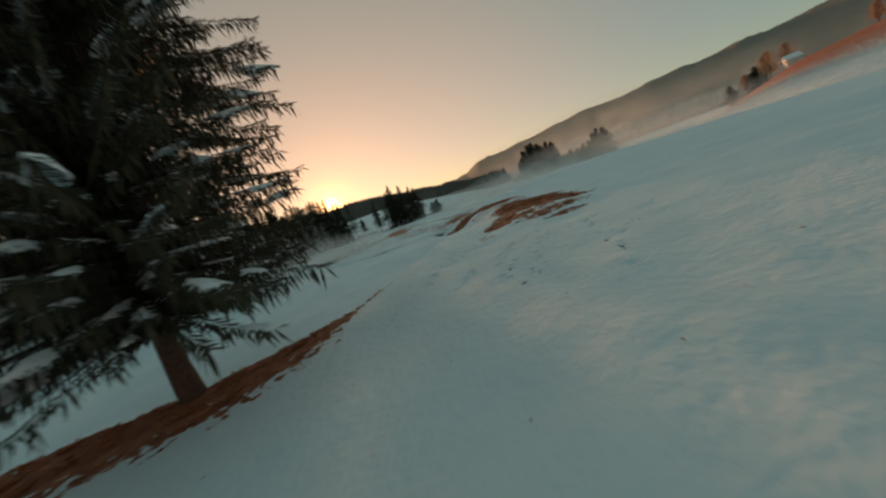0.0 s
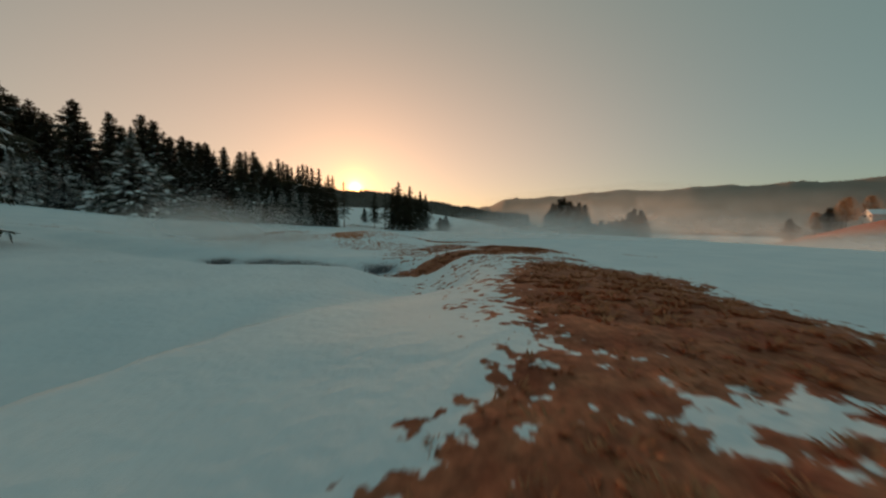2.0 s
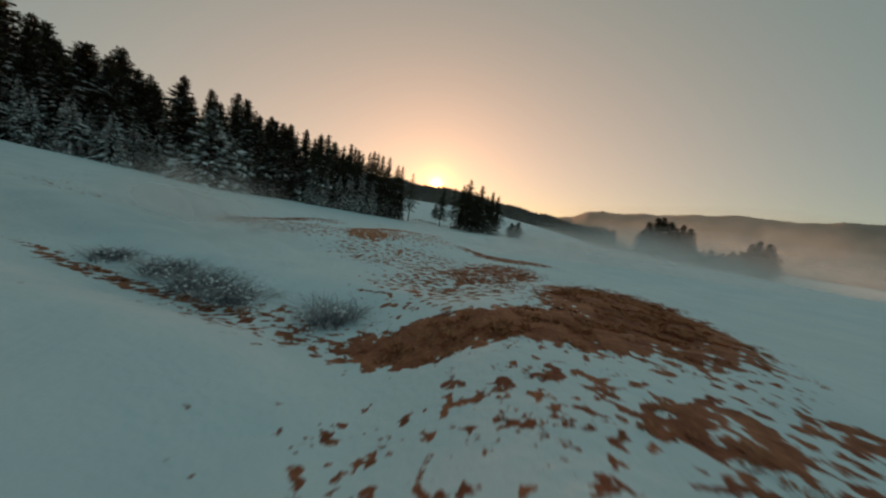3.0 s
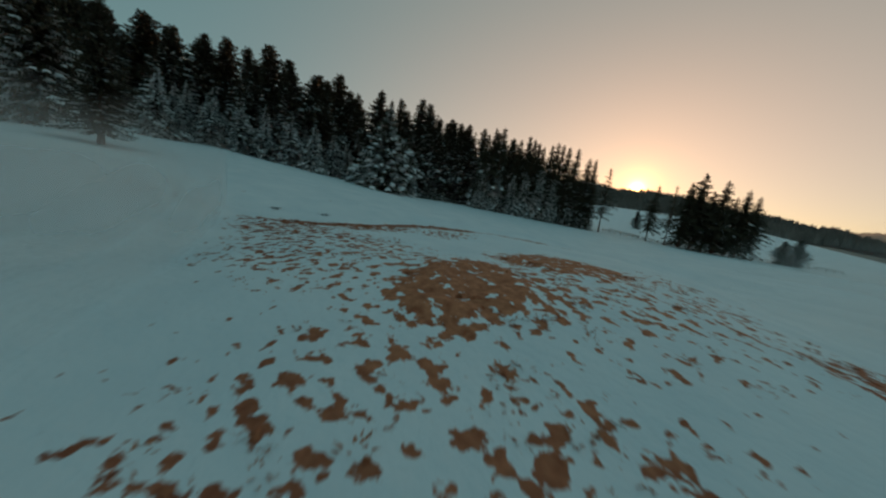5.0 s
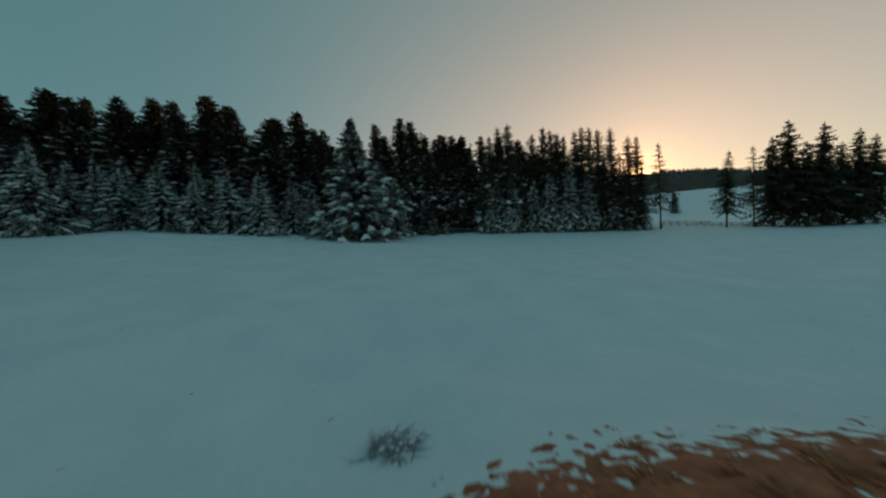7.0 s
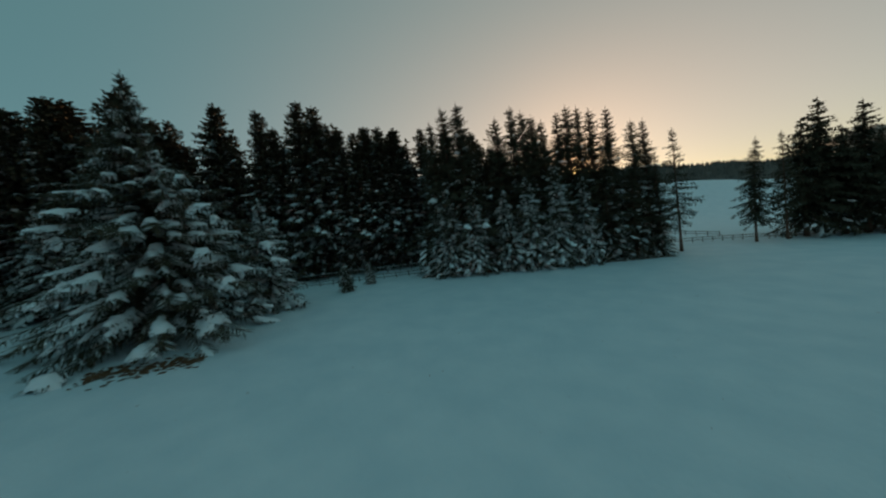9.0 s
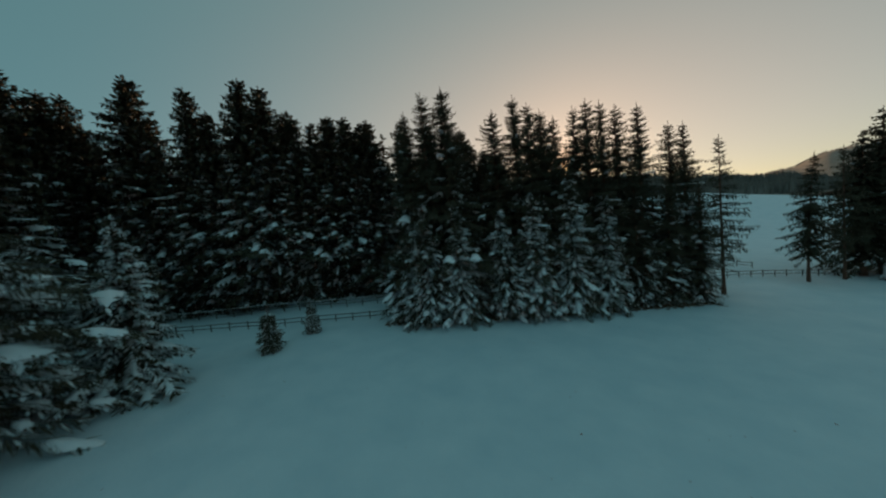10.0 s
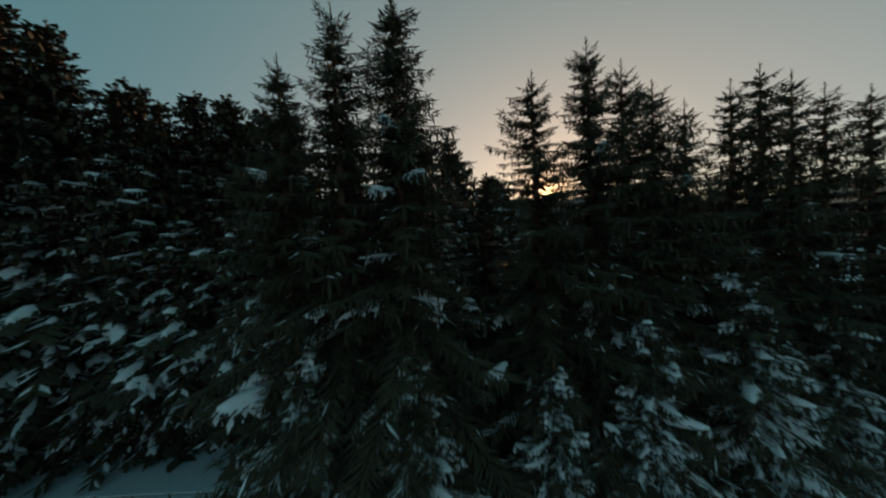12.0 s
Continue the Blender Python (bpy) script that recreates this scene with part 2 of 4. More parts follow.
def bareness(x, y):
    """How much of the snow is gone, 0 to 1."""
    g = np.zeros(np.shape(x))
    for cx, cy, rx, ry, turn, most in (
        (8.8, 35.6, 3.7, 8.6, -8, 1.0), (5.6, 28.0, 2.2, 2.6, 0, 0.85), (4.7, 27.3, 2.0, 1.8, 0, 0.85), (10.6, 29.6, 2.8, 1.9, 0, 0.85), (11.2, 34.5, 2.6, 4.0, 0, 0.8), (12.0, 40.6, 2.8, 3.2, 0, 0.85), (8.0, 25.1, 3.2, 1.2, 12, 0.7), (8.3, 22.7, 1.7, 0.6, 0, 0.72), (2.3, 23.6, 0.8, 1.2, 0, 0.47),
        (9.4, 55.4, 4.0, 7.8, -6, 1.0), (2.6, 47.9, 3.6, 1.5, 12, 0.95), (6.2, 49.2, 2.6, 2.2, 0, 0.9), (8.0, 44.6, 1.6, 1.0, 10, 0.72), (10.8, 45.8, 1.4, 0.7, 0, 0.7), (19.4, 52.9, 1.4, 0.5, -45, 0.75),
        (2.3, 62.5, 3.4, 7.0, -15, 0.66), (1.0, 57, 5.0, 8, 0, 0.46), (2.0, 74, 5.5, 3, 0, 0.7), (-9.5, 67.5, 2.4, 5.0, -15, 0.5),
        (4.4, 36, 1.2, 5.0, -5, 0.36), (7.0, 44.5, 4.5, 2.0, 0, 0.40), (3.4, 42.5, 2.2, 2.0, 0, 0.33), (5, 42.8, 5, 2.6, 0, 0.31),
        (-3.5, 47.6, 5.5, 1.8, 0, 0.43), (-11, 47.9, 9, 0.55, -1, 0.62),
        (-10.7, 67.0, 2.4, 3.5, 25, 0.76), (-11.4, 74.2, 3.5, 3.5, -10, 0.72), (-9.6, 70.6, 2.6, 2.2, 0, 0.46), (-17, 65.5, 8, 4.5, 0, 0.42), (-21.2, 75.6, 2.0, 2.8, 0, 0.44), (-25, 65.5, 5, 3, 0, 0.5), (-7, 73, 4, 7, 0, 0.38), (-24.0, 71.5, 2.2, 3.0, 0, 0.55),
        (-18.8, 83.6, 1.6, 0.9, 30, 0.72), (-4, 62, 8, 5, 0, 0.4), (-38, 60, 8, 4, 0, 0.27),
    ):
        g = np.maximum(g, most * oval(x, y, cx, cy, rx, ry, turn))
    g = g * (1 - 0.55 * oval(x, y, 7.1, 28.7, 1.3, 0.55, 10))
    d, s = line_far(x, y, LIP)
    g = np.maximum(g, 0.85 * np.where(s < 0, smoothstep(3.0, 0.3, d), smoothstep(0.8 + 3.2 * smoothstep(77, 82, y), 0.1, d)) * smoothstep(60, 70, y) * smoothstep(96, 90, y))
    d, s = line_far(x, y, BANK)
    wide = smoothstep(16.0, 9.5, y)
    g = np.maximum(g, 0.95 * np.where(s > 0, smoothstep(0.8, 0.2, d), smoothstep(0.5 + 4.1 * wide, 0.15 + 1.7 * wide, d)) * smoothstep(19.6, 16.5, y) * smoothstep(-32, -24, x))
    return g


def bare_value(x, y):
    # Brown grass on the house slope, also standing in for its orange sunlight.
    far = smoothstep(170, 300, np.hypot(x, y)) * smoothstep(0, 12, (x - 203) * 0.66 - (y - 242) * 0.75)
    return np.clip(bareness(x, y), 0, 1) + 0.9 * far


def steps(fine, growth, reach_low, reach_high):
    """Coordinates that are fine in given stretches and spread out beyond them."""
    mid = []
    for a, b, s in fine:
        mid += list(np.arange(a, b, s))
    low, high, s = [mid[0]], [mid[-1]], fine[0][2]
    while low[-1] > reach_low:
        s *= growth
        low.append(low[-1] - s)
    s = fine[-1][2]
    while high[-1] < reach_high:
        s *= growth
        high.append(high[-1] + s)
    return np.array(low[:0:-1] + mid + high[1:])


xs = steps([(-34, -4, 0.34), (-4, 10, 0.14), (10, 18, 0.36)], 1.085, -3500, 3500)
ys = steps([(5, 24, 0.14), (24, 98, 0.38)], 1.085, -900, 4200)
gx, gy = np.meshgrid(xs, ys)
gz = height(gx, gy)
bare = bare_value(gx, gy)
gz = gz + 0.07 * smoothstep(0.6, 0.3, bare) + (0.10 + 0.14 * oval(gx, gy, -13, 69, 9, 11)) * smoothstep(0.32, 0.7, bare) * lattice(gx * 1.5, gy * 1.5, 8)
random.seed(4)
# footprints across the snow
prints = []
for ax, ay, bx, by, n in ((4.2, 8.5, 7.5, 15, 10), (-3.5, 12, 1.2, 22.5, 18), (1.5, 12, 3.2, 20, 15), (2.2, 11, 5.5, 19, 14), (6, 14, 9.5, 23, 11), (-2, 17, 2, 27, 16), (-1, 13, 6, 21, 17), (3, 16, 9, 19, 9)):
    for k in range(n):
        t = (k + 0.3 * random.random()) / n
        prints.append((ax + (bx - ax) * t + random.uniform(-0.38, 0.38), ay + (by - ay) * t + random.uniform(-0.3, 0.3), random.uniform(0.08, 0.115), random.uniform(0.10, 0.17)))
for px, py, pr, deep in prints:
    i0, i1 = np.searchsorted(xs, (px - 0.5, px + 0.5))
    j0, j1 = np.searchsorted(ys, (py - 0.7, py + 0.7))
    d = np.hypot((gx[j0:j1, i0:i1] - px) / pr, (gy[j0:j1, i0:i1] - py) / (1.5 * pr))
    gz[j0:j1, i0:i1] += deep * (0.25 * np.exp(-((d - 1.35) / 0.3) ** 2) - smoothstep(1.15, 0.6, d))
    bare[j0:j1, i0:i1] = np.maximum(bare[j0:j1, i0:i1], (0.75 if deep > 0.135 else 0.4) * smoothstep(1.1, 0.4, d))
ny, nx = gx.shape
index = np.arange(nx * ny).reshape(ny, nx)
quads = np.stack([index[:-1, :-1], index[:-1, 1:], index[1:, 1:], index[1:, :-1]], -1).reshape(-1, 4)
me = bpy.data.meshes.new("ground")
me.vertices.add(nx * ny)
me.vertices.foreach_set("co", np.stack([gx, gy, gz], -1).ravel())
me.loops.add(len(quads) * 4)
me.loops.foreach_set("vertex_index", quads.ravel())
me.polygons.add(len(quads))
me.polygons.foreach_set("loop_start", np.arange(len(quads)) * 4)
me.polygons.foreach_set("use_smooth", np.ones(len(quads), bool))
me.update(calc_edges=True)
me.attributes.new("bare", "FLOAT", "POINT").data.foreach_set("value", bare.ravel())
me.attributes.new("straw", "FLOAT", "POINT").data.foreach_set("value", np.clip(oval(gx, gy, -11, 71, 8, 10) + 0.4 * oval(gx, gy, -23, 76, 5, 9), 0, 1).ravel())
me.materials.append(GROUND)
ground = tagged(new("ground", me), "snow-covered meadow with brown grass showing through", "ground", kind="structure")


# ---------------- distant hills ----------------
def hill(name, label, azimuths, elevations, near_r, crest_r, back_r, base, cone, count, seed, mat=WOODS, low=0.3):
    """A wooded ridge round the meadow, its crest at given angles over the horizon; with its trees as one mass."""
    cx, cy = 0.0, 60.0
    az = np.arange(azimuths[0], azimuths[-1] + 0.01, 0.5)
    el = np.interp(az, azimuths, elevations) + 0.5 * (lattice(az / 3.1, 0 * az, seed) - 0.5) + 0.22 * (lattice(az / 1.1, 0 * az, seed + 1) - 0.5)
    rs = np.concatenate([np.linspace(near_r, crest_r, 9), np.linspace(crest_r, back_r, 4)[1:]])
    rise = np.concatenate([smoothstep(0, 1, np.linspace(0, 1, 9)) , np.linspace(1, 0.5, 4)[1:]])
    crest = 4.5 + np.tan(np.radians(el)) * crest_r - cone * 0.6
    A, Rr = np.meshgrid(np.radians(az), rs)
    X, Y = cx + np.sin(A) * Rr, cy + np.cos(A) * Rr
    Z = base + (crest[None, :] - base) * rise[:, None] + 0.04 * crest[None, :] * (lattice(X / 70, Y / 70, seed) - 0.5) * (rise[:, None] < 0.99)
    n = len(az)
    ids = np.arange(Z.size).reshape(Z.shape)
    faces = np.stack([ids[:-1, :-1], ids[1:, :-1], ids[1:, 1:], ids[:-1, 1:]], -1).reshape(-1, 4)
    ob = mesh_object(name, np.stack([X, Y, Z], -1).reshape(-1, 3), faces, mat, smooth=True)
    tagged(ob, label, "hill", kind="structure")
    rng = np.random.default_rng(seed)
    u, v = rng.uniform(0, n - 1.001, count), rng.uniform(low, 8.6, count)
    v[: count // 3] = rng.uniform(7.6, 8.6, count // 3)
    i, j = u.astype(int), v.astype(int)
    fu, fv = u - i, v - j

    def at(M):
        return (M[j, i] * (1 - fu) + M[j, i + 1] * fu) * (1 - fv) + (M[j + 1, i] * (1 - fu) + M[j + 1, i + 1] * fu) * fv

    P = np.stack([at(X), at(Y), at(Z)], -1)
    hgt, wid = cone * rng.uniform(0.6, 1.25, count), cone * rng.uniform(0.2, 0.34, count)
    verts, fcs = [], []
    for k in range(5):
        a = 2 * math.pi * k / 5
        verts.append(P + np.stack([np.cos(a) * wid, np.sin(a) * wid, -0.1 * hgt], -1))
    verts.append(P + np.stack([0 * hgt, 0 * hgt, hgt], -1))
    V = np.stack(verts, 1).reshape(-1, 3)
    first = np.arange(count) * 6
    F = np.concatenate([np.stack([first + k, first + (k + 1) % 5, first + 5], -1) for k in range(5)])
    trees = mesh_object(name.replace("hill", "woods"), V, F, mat)
    tagged(trees, "dense dark conifer woods on a distant hillside", "woods", kind="stuff")


hill("hill_near", "dark wooded hill under the low sun", [-75, -40, -25, -17, -12, -8.6, -4, 0, 6, 14], [6.6, 6.6, 6.5, 6.1, 5.5, 4.9, 4.4, 3.6, 2.6, 0.6], 425, 640, 900, 17.0, 9.0, 9000, 11)
# the far ridge's haze sits in WOODS_FAR's paler base colour
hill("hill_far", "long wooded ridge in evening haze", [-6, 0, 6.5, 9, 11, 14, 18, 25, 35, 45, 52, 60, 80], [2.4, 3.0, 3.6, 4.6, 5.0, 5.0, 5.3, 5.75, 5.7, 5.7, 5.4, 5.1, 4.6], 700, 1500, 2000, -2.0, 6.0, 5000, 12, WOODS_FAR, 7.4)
hill("hill_behind", "wooded slope behind the meadow", [80, 120, 180, 240, 285], [4.4, 4, 4, 5, 6.6], 500, 900, 1200, 2.0, 12.0, 2500, 13)


# ---------------- trees ----------------
def kite_mesh(base, along, side, length, width, fold):
    """Flat needle sprays: base points, unit directions, lengths and widths, as arrays. Four vertices and two faces each."""
    mid = base + along * (length * 0.45)[:, None]
    tip = base + along * length[:, None]
    drop = np.zeros_like(base)
    drop[:, 2] = -fold
    V = np.stack([base, mid + side * width[:, None] + drop, tip, mid - side * width[:, None] + drop], 1).reshape(-1, 3)
    k = np.arange(len(base)) * 4
    F = np.concatenate([np.stack([k, k + 1, k + 2], -1), np.stack([k, k + 2, k + 3], -1)])
    return V, F


def trunk_mesh(H, r0, bend, rng, sides=7):
    zs = np.linspace(0, 1, 9)
    V, F = [], []
    for k, u in enumerate(zs):
        r = r0 * (1 - u) ** 0.8 + 0.015 + (r0 * 0.45 if k == 0 else 0)
        for s in range(sides):
            a = 2 * math.pi * s / sides
            V.append((bend * u * u * H + r * math.cos(a), r * math.sin(a), u * H - (0.4 if k == 0 else 0)))
    for k in range(len(zs) - 1):
        for s in range(sides):
            a, b = k * sides + s, k * sides + (s + 1) % sides
            F.append((a, b, b + sides, a + sides))
    return V, F


def spruce(name_label, seed, H, R, bare_stem, whorl, per_whorl, step, width, snow, bend=0.0, thin=1.0, top=0.95, core=2, droop=0.6, dab=0.25, lump=1.0, long=1.2, fall=1.6, foot=0.72, stray=1.3, inner=9.0, lift=0.2, stout=1.0):
    """One spruce at the origin: trunk, crown of drooping boughs with needle sprays, and the snow that lies on them."""
    rng = np.random.default_rng(seed)
    B, AL, SI, LE, WI = [], [], [], [], []
    SV, SF = [], []
    DB, DA, DS, DL, DW = [], [], [], [], []
    z = bare_stem
    while z < H - 0.75:
        u = (z - bare_stem) / (H - bare_stem)
        reach = R * (1 - u) ** top * min(1.0, foot + 1.6 * u)
        count = max(4, int(per_whorl * (0.65 + 0.35 * (1 - u)) + rng.uniform(-1, 1)))
        a0 = rng.uniform(0, 6.28)
        for b in range(count):
            if rng.random() > thin:
                continue
            a = a0 + 6.283 * b / count + rng.uniform(-0.3, 0.3)
            L = reach * (1 + 0.24 * math.sin(a + seed + 0.45 * z)) * (rng.uniform(0.5, 1.15) if rng.random() > 0.12 or u > 0.55 else stray) + 0.10
            rise = -droop + (droop + lift) * u + rng.uniform(-0.16, 0.16)
            out, cross = np.array([math.cos(a), math.sin(a), 0]), np.array([-math.sin(a), math.cos(a), 0])
            zb = z + rng.uniform(-0.5, 0.5) * whorl

            def spine(s):
                return np.array([bend * (zb / H) ** 2 * H, 0, zb]) + out * s + np.array([0, 0, rise * s - 0.10 * s * s / max(L, 0.5) + 0.16 * L * max(0, s / L - 0.6) ** 2 * 2.2])

            patch = rng.random() < snow * 1.25 * (1 - u) ** fall and L > 0.35
            s1 = L * rng.uniform(0.55, 1.02)
            s0 = max(0.12 * L, s1 - rng.uniform(0.5, 2.6))
            n = max(3, int(L / (step * (1 - 0.5 * u))))
            for k in range(n):
                s = L * (k + 0.7 + 0.4 * rng.random()) / n * 0.97
                p = spine(s)
                q = s / L
                w = min(long, 0.15 + 0.40 * L * (1 - 0.72 * q)) * rng.uniform(0.65, 1.2)
                for sgn in (1, -1):
                    d = out * rng.uniform(0.55, 0.95) + cross * sgn * rng.uniform(0.6, 1.0) + np.array([0, 0, rise * 0.5 - rng.uniform(0.1, 0.5)])
                    d /= np.linalg.norm(d)
                    B.append(p), AL.append(d), LE.append(w), WI.append(width * rng.uniform(0.7, 1.3) * (0.4 + 0.6 * min(1, w)))
                    sd = np.cross(d, (0, 0, 1.0))
                    SI.append(sd / (np.linalg.norm(sd) + 1e-6))
                    if rng.random() < (0.2 + 0.42 * min(1, dab) if patch and s0 < s < s1 + 0.1 else 0.35 * snow * (1.0 - u) * dab) and q > 0.2:
                        DB.append(p + d * w * 0.12 + np.array([0, 0, 0.03])), DA.append(d), DS.append(SI[-1]), DL.append(w * 0.85), DW.append(WI[-1] * rng.uniform(0.6, 1.0))
                # hanging spray
                d = out * rng.uniform(-0.1, 0.5) + cross * rng.uniform(-0.3, 0.3) + np.array([0, 0, -1.0])
                d /= np.linalg.norm(d)
                B.append(p), AL.append(d), LE.append(min(0.75, 0.15 + 0.2 * L) * rng.uniform(0.5, 1.2)), WI.append(width * rng.uniform(0.6, 1.1))
                SI.append(cross * math.cos(1.0 * k) + out * math.sin(1.0 * k))
                if dab > 0.5 and rng.random() < 0.3 * snow * (1 - u) ** 0.8 * dab:
                    DB.append(p + out * 0.05 + np.array([0, 0, 0.05])), DA.append(d), DS.append(SI[-1]), DL.append(LE[-1] * rng.uniform(0.5, 0.9)), DW.append(WI[-1] * rng.uniform(0.9, 1.5))
            B.append(spine(L * 0.85)), AL.append((out + np.array([0, 0, rise])) / np.linalg.norm(out + np.array([0, 0, rise]))), SI.append(cross), LE.append(0.3 + 0.12 * L), WI.append(width)
            # broad inner sprays by the stem, added to block light through the crown
            for k in range(core):
                g = a + rng.uniform(-0.5, 0.5)
                d = np.array([math.cos(g), math.sin(g), rng.uniform(-0.9, 0.1)])
                d /= np.linalg.norm(d)
                B.append(spine(0.05)), AL.append(d), SI.append(np.array([-math.sin(g), math.cos(g), rng.uniform(-0.6, 0.6)])), LE.append(min(L * rng.uniform(0.3, 0.6), inner)), WI.append(min(min(width * 1.2, 0.12 * L) + 0.035 * min(L, 3.0), 0.13 * inner))
            # snow lying along the bough
            if patch:
                stations = 6
                half = lump * (0.07 + 0.034 * L) * rng.uniform(0.5, 1.5)
                first = len(SV)
                for k in range(stations):
                    q = k / (stations - 1)
                    c = spine(s0 + (s1 - s0) * q) + cross * rng.uniform(-0.05, 0.05)
                    f = math.sin(math.pi * min(0.93, 0.1 + 0.82 * q)) * rng.uniform(0.7, 1.2)
                    wl_, wr_ = half * f * rng.uniform(0.5, 1.3), half * f * rng.uniform(0.5, 1.3)
                    th, hang = 0.4 * half * f + 0.03, rng.uniform(0.3, 0.9)
                    SV += [c + cross * wl_ + np.array([0, 0, -hang * wl_]), c + cross * wl_ * 0.45 + np.array([0, 0, th]), c - cross * wr_ * 0.45 + np.array([0, 0, th * 0.9]), c - cross * wr_ + np.array([0, 0, -hang * wr_])]
                    # ragged rim hanging from the sheet of snow
                    for edge_point in (SV[-4], SV[-1]):
                        if rng.random() < 0.6:
                            d = out * rng.uniform(-0.1, 0.4) + cross * rng.uniform(-0.2, 0.2) + np.array([0, 0, -1.0])
                            DB.append(edge_point + np.array([0, 0, 0.06])), DA.append(d / np.linalg.norm(d)), DS.append(out), DL.append(lump * rng.uniform(0.12, 0.34)), DW.append(lump * rng.uniform(0.03, 0.07))
                for k in range(stations - 1):
                    for m in range(3):
                        i = first + k * 4 + m
                        SF.append((i, i + 4, i + 5, i + 1))
                e = first + (stations - 1) * 4
                SF.append((first, first + 1, first + 2, first + 3))
                SF.append((e + 3, e + 2, e + 1, e))
        z += whorl * (1 - 0.68 * u) * rng.uniform(0.8, 1.2)
    # leader
    for k in range(9):
        zz = H - 0.15 - k * 0.12
        a = rng.uniform(0, 6.28)
        d = np.array([math.cos(a), math.sin(a), 0.9])
        d /= np.linalg.norm(d)
        B.append(np.array([bend * (zz / H) ** 2 * H, 0, zz])), AL.append(d), SI.append(np.array([-math.sin(a), math.cos(a), 0])), LE.append(0.12 + 0.045 * k), WI.append(width * 0.65)
    thing = new("spruce")
    tagged(thing, name_label, "tree")
    V, F = trunk_mesh(H, stout * (0.012 * H + 0.05), bend, rng)
    mesh_object("trunk", V, F, BARK, thing, "brown scaly trunk", True)
    V, F = kite_mesh(np.array(B), np.array(AL), np.array(SI), np.array(LE), np.array(WI), 0.03)
    crown = mesh_object("crown", V, F, SPRUCE, thing, "dark green drooping boughs")
    V, F = np.array(SV).reshape(-1, 3), list(SF)
    if DB:
        V2, F2 = kite_mesh(np.array(DB), np.array(DA), np.array(DS), np.array(DL), np.array(DW), 0.02)
        F = F + [tuple(f) for f in F2 + len(V)]
        V = np.concatenate([V, V2])
    if len(V):
        tagged(mesh_object("snow_load", V, F, SNOW_LOAD, crown, "white snow lying on the boughs", True), kind="stuff")
    return thing


def plant(kind, x, y, top, label="", group="", sink=0.0, turn=None, spread=1.0):
    """Set a copy of a spruce on the ground, with its top at that height."""
    z = float(height(x, y)) - sink
    ob, H = kind
    k = (top - z) / H
    wide = spread * (0.6 * k + 0.4) * random.uniform(0.92, 1.2)
    c = copy_thing(ob, pose(x, y, z, 0, 0, random.uniform(0, 360) if turn is None else turn))
    c.scale = (wide, wide, k)
    if label or group:
        tagged(c, label, group=group)
    return c


random.seed(21)
KINDS = {}


def make_kind(key, label, *args, **more):
    ob = spruce(label, *args, **more)
    KINDS[key] = (ob, args[1])
    return ob


TALL = "tall dark green spruce with snow on its lower boughs"
#                         seed  H    R  stem whorl per step width snow
make_kind("near_a", TALL, 31, 24.0, 6.0, 0.6, 0.52, 8, 0.17, 0.042, 0.75, top=0.82, foot=0.5, lump=1.5, long=0.75, dab=0.15, core=3, droop=0.75, fall=2.8, thin=0.88, lift=0.38)
make_kind("near_b", TALL, 32, 24.0, 5.7, 0.8, 0.56, 8, 0.17, 0.042, 0.7, top=0.78, foot=0.5, lump=1.5, long=0.75, dab=0.15, core=3, droop=0.8, fall=2.8, thin=0.82, lift=0.42)
make_kind("front", "drooping spruce hung with snow at the block's edge", 45, 18.0, 4.3, 0.7, 0.42, 11, 0.16, 0.042, 1.0, top=0.8, lump=1.7, long=0.7, dab=0.16, droop=0.7, fall=0.7, stray=1.1, foot=0.8)
make_kind("slim", TALL, 44, 24.0, 4.6, 0.8, 0.58, 8, 0.22, 0.055, 0.5, top=0.78, foot=0.5, lump=1.5, long=0.8, dab=0.15, core=3, droop=0.55, fall=2.6, thin=0.85, lift=0.4)
make_kind("stemmed", "tall spruce with a bare stem on the open snow", 42, 26.0, 4.7, 3.0, 0.6, 9, 0.28, 0.1, 0.6, droop=0.15, top=0.75, foot=0.9)
make_kind("mid_a", TALL, 33, 26.0, 6.6, 0.8, 0.62, 11, 0.44, 0.17, 1.8, top=0.78, lump=1.4, dab=0.28, fall=1.6, foot=0.45, stray=1.15, lift=0.35)
make_kind("mid_b", TALL, 34, 26.0, 6.0, 1.0, 0.62, 11, 0.44, 0.17, 1.6, top=0.75, lump=1.4, dab=0.28, fall=1.6, foot=0.45, stray=1.15, lift=0.35)
make_kind("frosted", "broad young spruce thickly covered with snow", 41, 18.0, 6.0, 0.3, 0.62, 10, 0.4, 0.13, 2.2, top=1.05, dab=1.2, lump=1.6, fall=0.9)
make_kind("snowy", "broad spruce heavily laden with snow", 35, 21.0, 10.8, 1.9, 0.44, 10, 0.22, 0.06, 2.0, top=1.35, droop=0.36, dab=0.5, lump=1.75, fall=1.5, stray=1.2, foot=0.9)
make_kind("back_a", "dark spruce deep in the forest", 36, 30.0, 7.6, 1.0, 1.8, 7, 1.2, 0.42, 0.2, top=0.88)
make_kind("back_b", "dark spruce deep in the forest", 37, 30.0, 7.0, 1.5, 1.8, 7, 1.2, 0.42, 0.15, top=0.86)
make_kind("grouped", "dark spruce of a small group in the field", 43, 22.0, 6.2, 3.3, 0.72, 8, 0.45, 0.16, 0.1, top=0.88)
make_kind("thin", "slender half-bare conifer at the forest corner", 38, 20.0, 3.2, 5.0, 0.5, 7, 0.28, 0.075, 0.05, thin=0.75, core=0, droop=0.3, stout=0.55)
